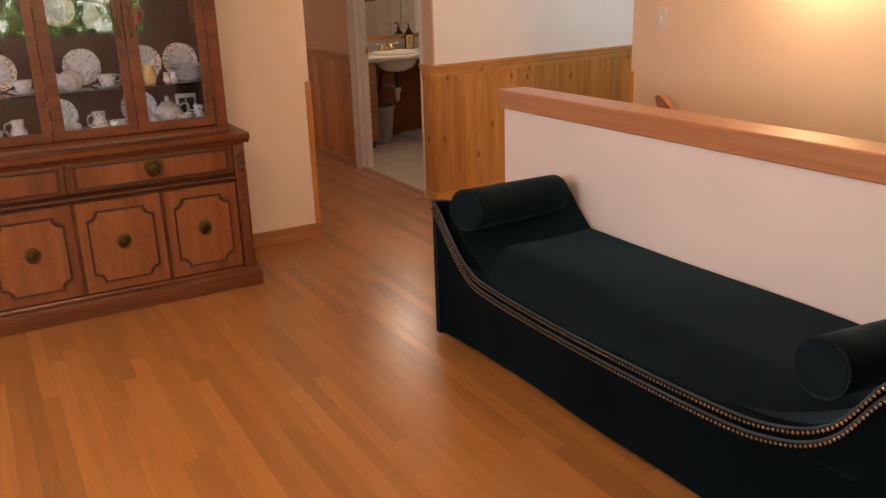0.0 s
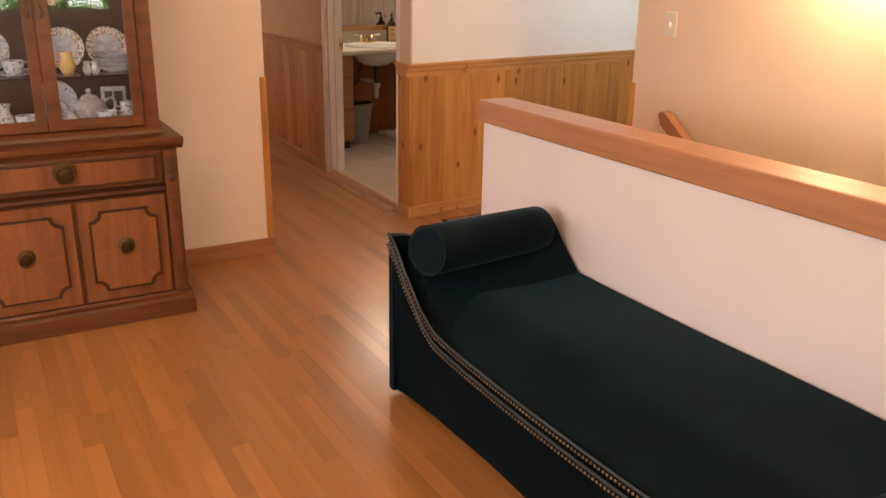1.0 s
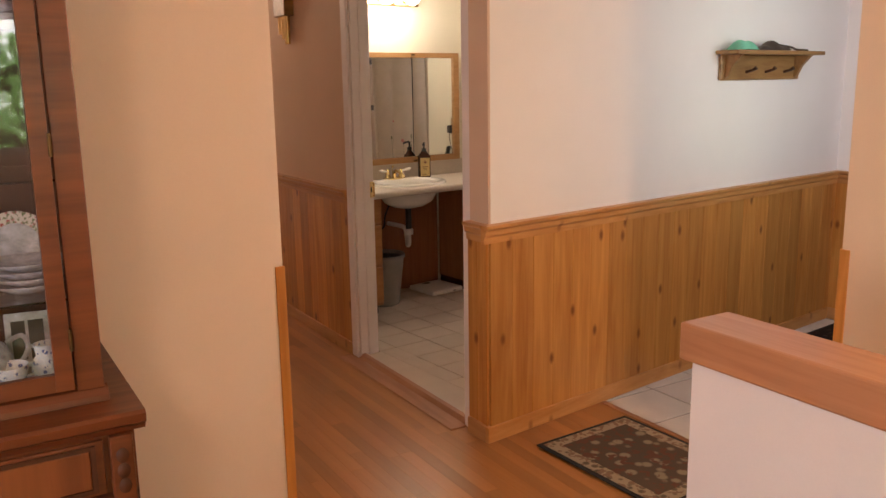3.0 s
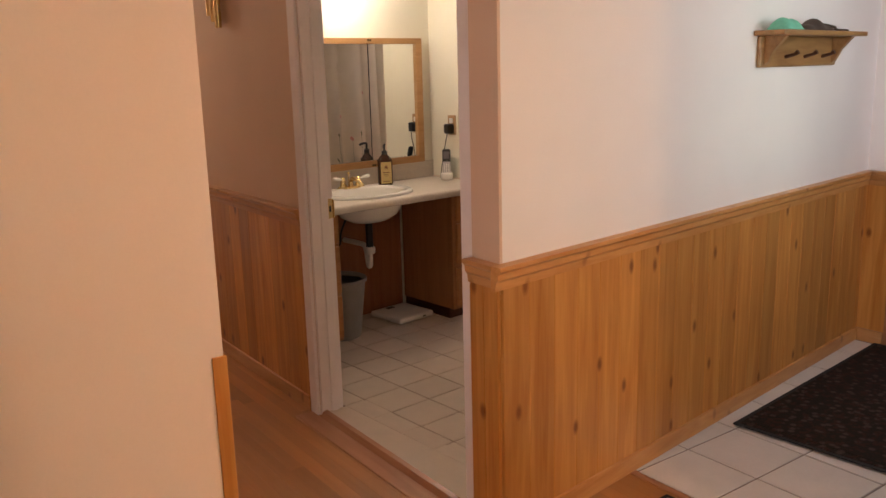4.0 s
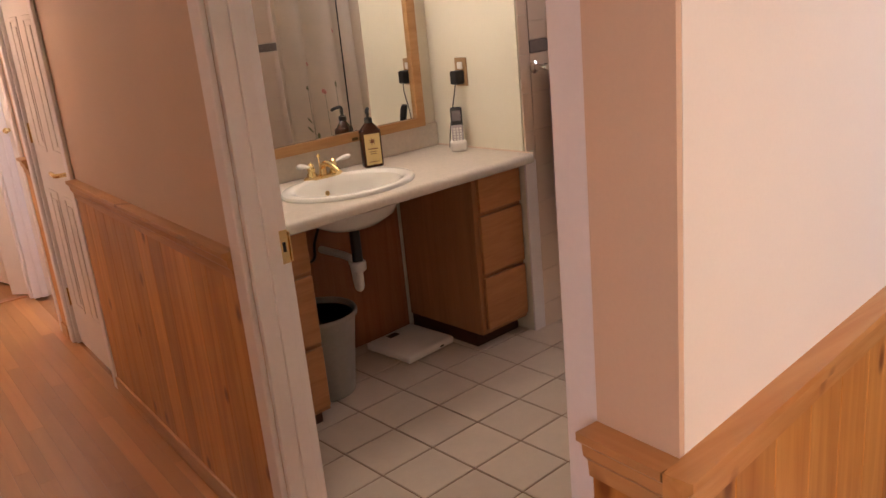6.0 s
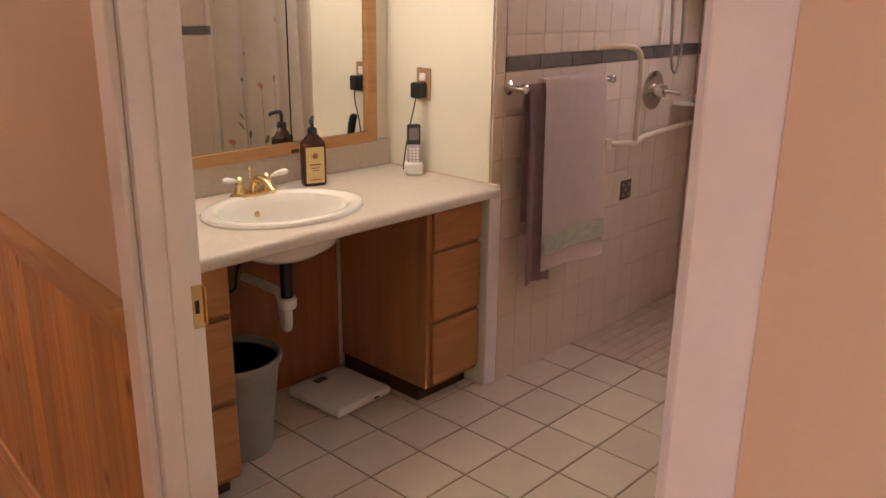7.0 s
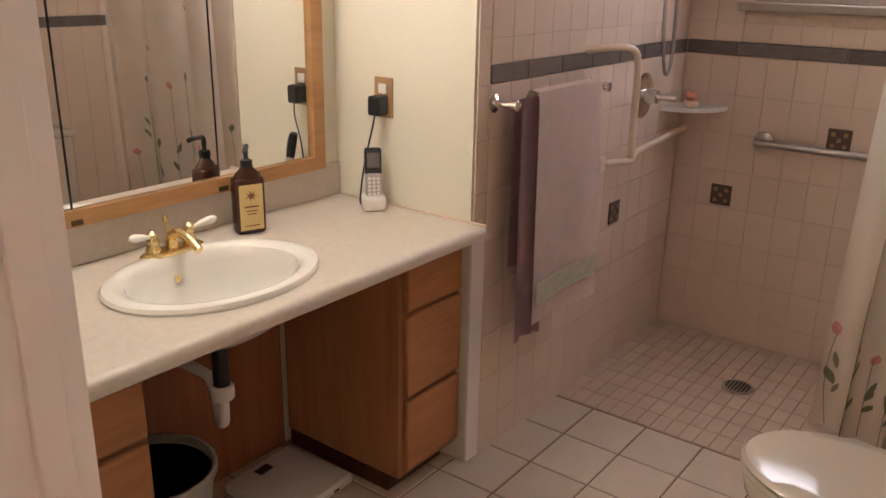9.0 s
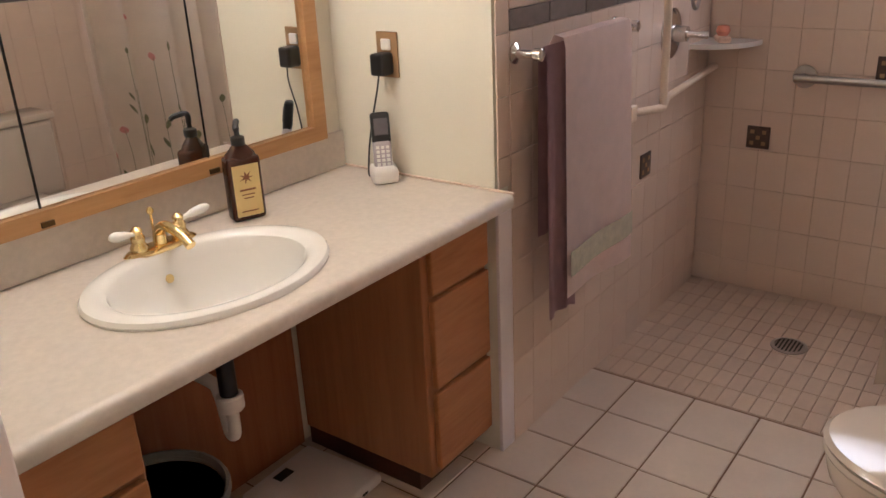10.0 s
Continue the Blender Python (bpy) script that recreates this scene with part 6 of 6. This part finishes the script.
def shower_fittings():
    v = thing("shower_valve", "chrome shower valve with a lever on the tiles", "shower valve", pose(5.972, TOWEL_Y - 0.0125, 1.077))
    part("escutcheon", lathe([(0.086, 0), (0.085, 0.006), (0.06, 0.014), (0.03, 0.018), (0.026, 0.06), (0, 0.062)], 30), M_CHROME, v, "", pose(0, 0, 0, 90), True)
    part("lever", tube([(0, -0.05, 0), (0.01, -0.085, -0.002), (0.03, -0.12, -0.004)], [0.013, 0.011, 0.014], 12), M_CHROME, v, "", None, True)
    h = thing("shower_hose", "grey metal shower hose hanging in a loop", "hose", pose(0, 0, 0))
    part("hose", tube(smooth_path([(5.985, 6.70, 2.1), (6.000, 6.695, 1.8), (6.015, 6.69, 1.4), (6.035, 6.685, 1.21), (6.075, 6.685, 1.15), (6.110, 6.685, 1.20), (6.120, 6.69, 1.4), (6.110, 6.70, 1.8), (6.105, 6.715, 2.1)], 8), 0.0075, 8), M_STEEL, h, "", None, True)
    part("slide_bar", tube([(5.985, 6.70, 2.05), (5.985, 6.70, 2.28)], 0.011, 10), M_CHROME, h)
    part("wall_mount", tube([(5.985, 6.70, 2.16), (5.985, TOWEL_Y - 0.0125, 2.16)], 0.014, 10), M_CHROME, h)
    part("wall_elbow", tube([(6.105, 6.715, 2.08), (6.105, TOWEL_Y - 0.0125, 2.1)], 0.013, 10), M_CHROME, h)
    for z, name, label in ((0.995, "soap_shelf", "white corner soap shelf"), (1.488, "shell_shelf", "white corner shelf high in the shower")):
        s = thing(name, label, "shelf", pose(SHOWER_X - 0.012, TOWEL_Y - 0.012, z))
        q = [(0, 0)] + [(-0.20 * math.cos(a), -0.20 * math.sin(a)) for a in (math.pi / 2 * k / 10 for k in range(11))]
        part("shelf_plate", prism(q, 0.0, 0.018, "z"), M_PORC, s, "", None, True)
    so = thing("soap", "orange soap bars lying on the corner shelf", "soap", pose(6.25, 6.64, 1.0135, 0, 0, 30))
    part("bar", box((-0.04, -0.025, 0), (0.04, 0.025, 0.024), 0.010, 3), M_SHELL, so, "", None, True)
    part("scrubber", lathe([(0.018, 0.024), (0.026, 0.04), (0.02, 0.058), (0, 0.062)], 14), M_SHELLPINK, so, "", None, True)
    co = thing("conch_shell", "large pink conch shell on the high corner shelf", "shell", pose(6.27, 6.635, 1.565, 0, 0, 25))
    bm = bmesh.new()
    spiral = [Vector((-0.09 + 0.014 * i, 0.028 * math.cos(i * 1.35) * (1 - abs(i - 7) / 11), 0.028 * math.sin(i * 1.35) * (1 - abs(i - 7) / 11))) for i in range(14)]
    tube_into(bm, smooth_path(spiral, 4), [0.010 + 0.044 * math.sin(math.pi * min(k / 52, 1)) ** 1.2 for k in range(53)], 14)
    part("body", bm, M_SHELL, co, "", None, True)
    part("lip", tube(smooth_path([(-0.03, -0.045, -0.05), (0.02, -0.065, -0.01), (0.05, -0.055, 0.035), (0.03, -0.03, 0.06)], 5), [0.012 + 0.010 * math.sin(math.pi * k / 15) for k in range(16)], 10), M_SHELLPINK, co, "pink shell lip", None, True)
    for k in range(5):
        part("horn", lathe([(0.012, 0), (0.007, 0.014), (0, 0.03)], 8), M_SHELL, co, "", pose(-0.06 + 0.03 * k, -0.02, 0.035, 25, -20 + 10 * k, 0), True)
    g = thing("grab_bar", "steel grab bar on the shower's tiled wall", "grab bar", pose(0, 0, 0))
    part("bar", tube(smooth_path([(SHOWER_X - 0.014, 6.367, 0.888), (SHOWER_X - 0.045, 6.36, 0.888), (SHOWER_X - 0.055, 6.33, 0.888), (SHOWER_X - 0.055, 5.5, 0.888), (SHOWER_X - 0.045, 5.47, 0.888), (SHOWER_X - 0.014, 5.46, 0.888)], 4), 0.014, 12), M_STEEL, g, "", None, True)
    for y in (6.367, 5.46):
        part("flange", lathe([(0.042, 0), (0.041, 0.008), (0.02, 0.014), (0, 0.015)], 24), M_STEEL, g, "", pose(SHOWER_X - 0.0125, y, 0.888, 0, -90, 0), True)
    p = thing("folding_rail", "cream plastic fold-down support rail in the shower", "rail", pose(0, 0, 0))
    part("upright", tube(smooth_path([(5.500, TOWEL_Y - 0.013, 1.275), (5.520, 6.66, 1.285), (5.600, 6.62, 1.28), (5.660, 6.62, 1.24), (5.670, 6.62, 1.15), (5.670, 6.62, 0.9)], 5), 0.0125, 12), M_CREAMPL, p, "", None, True)
    part("rail", tube([(5.540, 6.66, 0.895), (5.670, 6.62, 0.89), (5.8, 6.66, 0.895), (SHOWER_X - 0.013, 6.70, 0.905)], 0.0125, 12), M_CREAMPL, p, "", None, True)
    part("wall_block", box((5.500, 6.65, 0.87), (5.545, TOWEL_Y - 0.0125, 0.92), 0.004), M_CREAMPL, p)
    d = thing("floor_drain", "round grey metal floor drain in the shower", "drain", pose(5.944, 6.216, BF - 0.001))
    part("rim", lathe([(0.062, 0), (0.062, 0.003), (0.05, 0.005), (0.05, 0.003), (0, 0.003)], 28), M_STEEL, d, "", None, True)
    for k in range(-3, 4):
        w = math.sqrt(0.05 ** 2 - (0.013 * k) ** 2) * 0.9
        part("slot", box((-w, 0.013 * k - 0.003, 0.003), (w, 0.013 * k + 0.003, 0.0042)), M_BLACK, d)


def shower_window():
    t = thing("window_3", "small frosted bathroom window with a grey-brown frame", "window", pose(SHOWER_X, 0, 0))
    tagged(t, kind="structure")
    part("window_frame", boxes(((-0.02, 5.65, 1.421), (0.0, 6.47, 1.495)), ((-0.02, 5.65, 2.055), (0.0, 6.47, 2.125)), ((-0.02, 6.38, 1.495), (0.0, 6.47, 2.055)), ((-0.02, 5.65, 1.495), (0.0, 5.74, 2.055)), r=0.003), M_ALU, t)
    part("window_sash", boxes(((0.02, 5.74, 1.495), (0.05, 6.38, 1.52)), ((0.02, 6.355, 1.52), (0.05, 6.38, 2.055)), ((0.02, 5.74, 1.52), (0.05, 5.765, 2.055))), M_ALU, t)
    part("window_sill", box((-0.05, 5.6, 1.387), (0.0, 6.53, 1.421), 0.006), M_ALU, t)
    part("pane", box((0.045, 5.765, 1.52), (0.052, 6.355, 2.055)), M_WINSKY, t)


before_bath = set(bpy.data.objects)
counter()
basin()
faucet()
medicine_mirror()
vanity_light()
drawer_base("vanity_cabinet", 4.59, OUTLET_X - 0.006, "oak vanity base with three plain drawers", True)
drawer_base("vanity_cabinet", 3.43, 3.80, "oak vanity base with drawers beside the doorway", True)
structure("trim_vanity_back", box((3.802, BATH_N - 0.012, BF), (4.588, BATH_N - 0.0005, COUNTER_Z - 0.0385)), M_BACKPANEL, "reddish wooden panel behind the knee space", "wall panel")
wastebasket()
bath_scale()
drain_pipes()
lotion_bottle()
phone()
outlet()
towel_bar()
towel("bath_towel", "mauve towel folded over the towel bar", 4.985, 5.10, 6.665, 1.165, 0.745, 0.5, M_TOWELP, 0.012, 4.0, 0.5)
wt, wd = towel("hand_towel", "white towel with a sage embroidered band on the bar", 5.06, 5.455, 6.665, 1.171, 0.715, 0.5, M_TOWELW, 0.024, 2.5, 1.2)
band = sheet(lambda u, v: tuple(Vector(wd(0.02 + 0.96 * u, (0.075 + 0.075 * v) / (0.715 + 0.5 + math.pi * 0.024) * 1.0)) + Vector((0, -0.008, 0))), 20, 4)
part("band", band, M_TOWELG, wt, "sage green embroidered band", None, True)
toilet()
curtain()
shower_fittings()
shower_window()

for ob in (set(bpy.data.objects) - before_bath) | {bpy.data.objects[q] for q in ("floor_bath", "floor_shower", "wall_bath_south", "wall_bath_north", "wall_vanity_end", "wall_shower_east", "wall_shower_north")}:
    if not ob.parent:
        ob.matrix_world = BATH_TURN @ ob.matrix_world
bath_door()


# ---- boards, planks and tiles ----
def unit_plank(w, h, bevel):
    """A board one metre long along y."""
    bm = bmesh.new()
    prof = [(0, -h), (w, -h), (w, -bevel), (w - bevel, 0), (bevel, 0), (0, -bevel)]
    a, b = [bm.verts.new((x, 0, z)) for x, z in prof], [bm.verts.new((x, 1, z)) for x, z in prof]
    bm.faces.new(a)
    bm.faces.new(b[::-1])
    for i in range(6):
        bm.faces.new((a[(i + 1) % 6], a[i], b[i], b[(i + 1) % 6]))
    bmesh.ops.recalc_face_normals(bm, faces=bm.faces[:])
    return bm


def lay_floor():
    w = 0.057
    me = mesh_of("plank", unit_plank(w - 0.0003, 0.018, 0.0004), M_FLOOR)
    rng = random.Random(3)
    rest = bmesh.new()
    x, near = -2.6, 0
    while x < 3.97:
        xm = x + w / 2
        spans = [(-2.0, 4.51)] if xm < 2.36 else [(-2.0, 10.73)] if xm < 2.95 else [(3.36, 10.73)] if xm < 3.30 else [(3.36, 4.85)]
        for y0, y1 in spans:
            y = y0 - rng.uniform(0, 0.8)
            while y < y1:
                l = rng.choice((0.45, 0.6, 0.75, 0.9, 1.1, 1.35, 1.6))
                a, b = max(y, y0), min(y + l, y1)
                y += l
                if b - a < 0.03:
                    continue
                if near < 300 and x > 0.55 and b > 1.2 and a < 7.6:
                    piece("plank", me, floor, Matrix.Translation((x, a, 0)) @ Matrix.Diagonal((1, b - a - 0.0006, 1, 1)))
                    near += 1
                else:
                    box_into(rest, (x, a, -0.018), (x + w - 0.0006, b - 0.0006, 0))
        x += w
    tagged(part("planks", rest, M_FLOOR, floor), kind="stuff")


def board_wall(parent, length, m, skip=0.0):
    """Vertical tongue-and-groove boards; local x along the wall, standing proud towards -y."""
    bm = unit_plank(0.1195, 0.0125, 0.0018)
    me = mesh_of("plank", bm, M_PINE)
    x = skip
    z0, z1 = 0.07, CAP_Z - 0.07
    while x < length - 0.005:
        w = min(0.12, length - x) / 0.12
        piece("plank", me, parent, m @ Matrix.Translation((x, -0.013, z0)) @ Matrix.Rotation(radians(90), 4, "X") @ Matrix.Diagonal((w, z1 - z0, 1, 1)))
        x += 0.12


def tiles(parent, name, x0, x1, y0, y1, px, py, ax, ay, gap, h, mat, m=None, split=True, skip=()):
    """Tiles on a grid through (ax, ay) within a rectangle, lying in local xy with their tops at z = h."""
    full = box((0, 0, -0.004), (px - gap, py - gap, 0.0), 0)
    top = [e for e in full.edges if all(v.co.z > -0.001 for v in e.verts)]
    bmesh.ops.bevel(full, geom=top, offset=min(0.002, 0.7 * gap), segments=1, affect="EDGES")
    me = mesh_of(name, full, mat)
    rest = None if split else bmesh.new()
    m = m or Matrix.Identity(4)
    i = math.floor((x0 - ax) / px)
    while ax + i * px < x1:
        j = math.floor((y0 - ay) / py)
        while ay + j * py < y1:
            a0, a1 = max(ax + i * px, x0), min(ax + (i + 1) * px, x1)
            b0, b1 = max(ay + j * py, y0), min(ay + (j + 1) * py, y1)
            cx, cy = (a0 + a1) / 2, (b0 + b1) / 2
            if a1 - a0 > 0.012 and b1 - b0 > 0.012 and not any(s[0] < cx < s[1] and s[2] < cy < s[3] for s in skip):
                if split:
                    piece(name, me, parent, m @ Matrix.Translation((a0 + gap / 2, b0 + gap / 2, h)) @ Matrix.Diagonal(((a1 - a0 - gap) / (px - gap), (b1 - b0 - gap) / (py - gap), 1, 1)))
                else:
                    box_into(rest, (a0 + gap / 2, b0 + gap / 2, h - 0.004), (a1 - gap / 2, b1 - gap / 2, h))
            j += 1
        i += 1
    if rest:
        tagged(part(name + "s", rest, mat, parent, "", m), kind="stuff")


def deco_tile(x, y, z, rz, parent):
    d = part("picture_tile", box((-0.043, -0.0045, -0.043), (0.043, 0.0, 0.043), 0.002), M_DECO, parent, "dark tile with a small pale motif", pose(x, y, z, 0, 0, rz))
    part("motif", boxes(*[((-0.03 + 0.022 * a, -0.0056, -0.03 + 0.022 * b), (-0.015 + 0.022 * a, -0.0047, -0.015 + 0.022 * b)) for a in range(3) for b in range(3) if (a + b) % 2 == 0]), M_TANPLATE, d)


ROW, COL, S0, S1 = 0.155, 0.11, 1.214, 1.268
north_m = Matrix(((1, 0, 0, 0), (0, 0, -1, TOWEL_Y - 0.0035), (0, 1, 0, 0), (0, 0, 0, 1)))
east_m = Matrix(((0, 0, -1, SHOWER_X - 0.0005), (-1, 0, 0, 0), (0, 1, 0, 0), (0, 0, 0, 1)))
south_m = Matrix(((-1, 0, 0, 0), (0, 0, 1, BATH_S + 0.0005), (0, 1, 0, 0), (0, 0, 0, 1)))
T0, T1 = 1.652, 1.708
south_wall = bpy.data.objects["wall_bath_south"]
for parent, m, a0, a1, anchor, hole, split in ((towel_wall, north_m, OUTLET_X + 0.063, SHOWER_X - 0.012, SHOWER_X - 0.012, (), True), (south_wall, south_m, -SHOWER_X + 0.012, -4.40, -4.40, (), False), (shower_wall, east_m, -TOWEL_Y + 0.014, -BATH_S - 0.001, -TOWEL_Y + 0.014, ((-6.52, -5.57, 1.405, 2.135),), True)):
    tiles(parent, "tile", a0, a1, 0.0, S0 - 0.001, COL, ROW, anchor, S0 - 0.001, 0.0013, 0.008, M_WTILE, m, split)
    tiles(parent, "accent_tile", a0, a1, S0, S1, 0.205, 0.06, anchor, S0, 0.003, 0.0085, M_ACCENT, m, split)
    tiles(parent, "tile", a0, a1, S1 + 0.001, T0 - 0.001, COL, ROW, anchor, T0 - 0.001, 0.0013, 0.008, M_WTILE, m, split, hole)
    tiles(parent, "accent_tile", a0, a1, T0, T1, 0.205, 0.06, anchor, T0, 0.003, 0.0085, M_ACCENT, m, split, hole)
    tiles(parent, "tile", a0, a1, T1 + 0.001, CEIL - 0.001, COL, ROW, anchor, T1 + 0.001, 0.0013, 0.008, M_WTILE, m, split, hole)
tiles(towel_wall, "tile", OUTLET_X + 0.001, OUTLET_X + 0.061, COUNTER_Z + 0.002, CEIL - 0.001, 0.0605, ROW, OUTLET_X + 0.001, S0 - 0.001, 0.0018, 0.0075, M_WTILE, north_m)
deco_tile(5.805, TOWEL_Y - 0.0122, 0.652, 0, towel_wall)
deco_tile(SHOWER_X - 0.0092, 6.512, 0.645, -90, shower_wall)
deco_tile(SHOWER_X - 0.0092, 6.094, 0.93, -90, shower_wall)
tiles(bath_floor, "tile", 3.38, SHOWER_EDGE - 0.002, BATH_S + 0.001, BATH_N - 0.001, 0.2175, 0.204, 5.008, 6.368, 0.006, BF, M_TILE)
tiles(shower_floor, "tile", SHOWER_EDGE + 0.005, SHOWER_X - 0.012, BATH_S + 0.001, TOWEL_Y - 0.012, 0.105, 0.0525, SHOWER_EDGE + 0.005, BATH_S, 0.0024, BF - 0.002, M_SHTILE)
tiles(tile_floor, "tile", 3.999, FD_X - 0.021, 3.74, 5.12, 0.305, 0.305, 4.0, 4.52, 0.009, 0.0, M_FTILE)
board_wall(w2, W2_LEN, Matrix.Identity(4))
for y0, y1 in ((6.111, 7.642), (8.46, 8.58)):
    board_wall(hall_e, y1 - y0, Matrix.Translation((HALL_E_X, y1, 0)) @ Matrix.Rotation(radians(-90), 4, "Z"))
lay_floor()
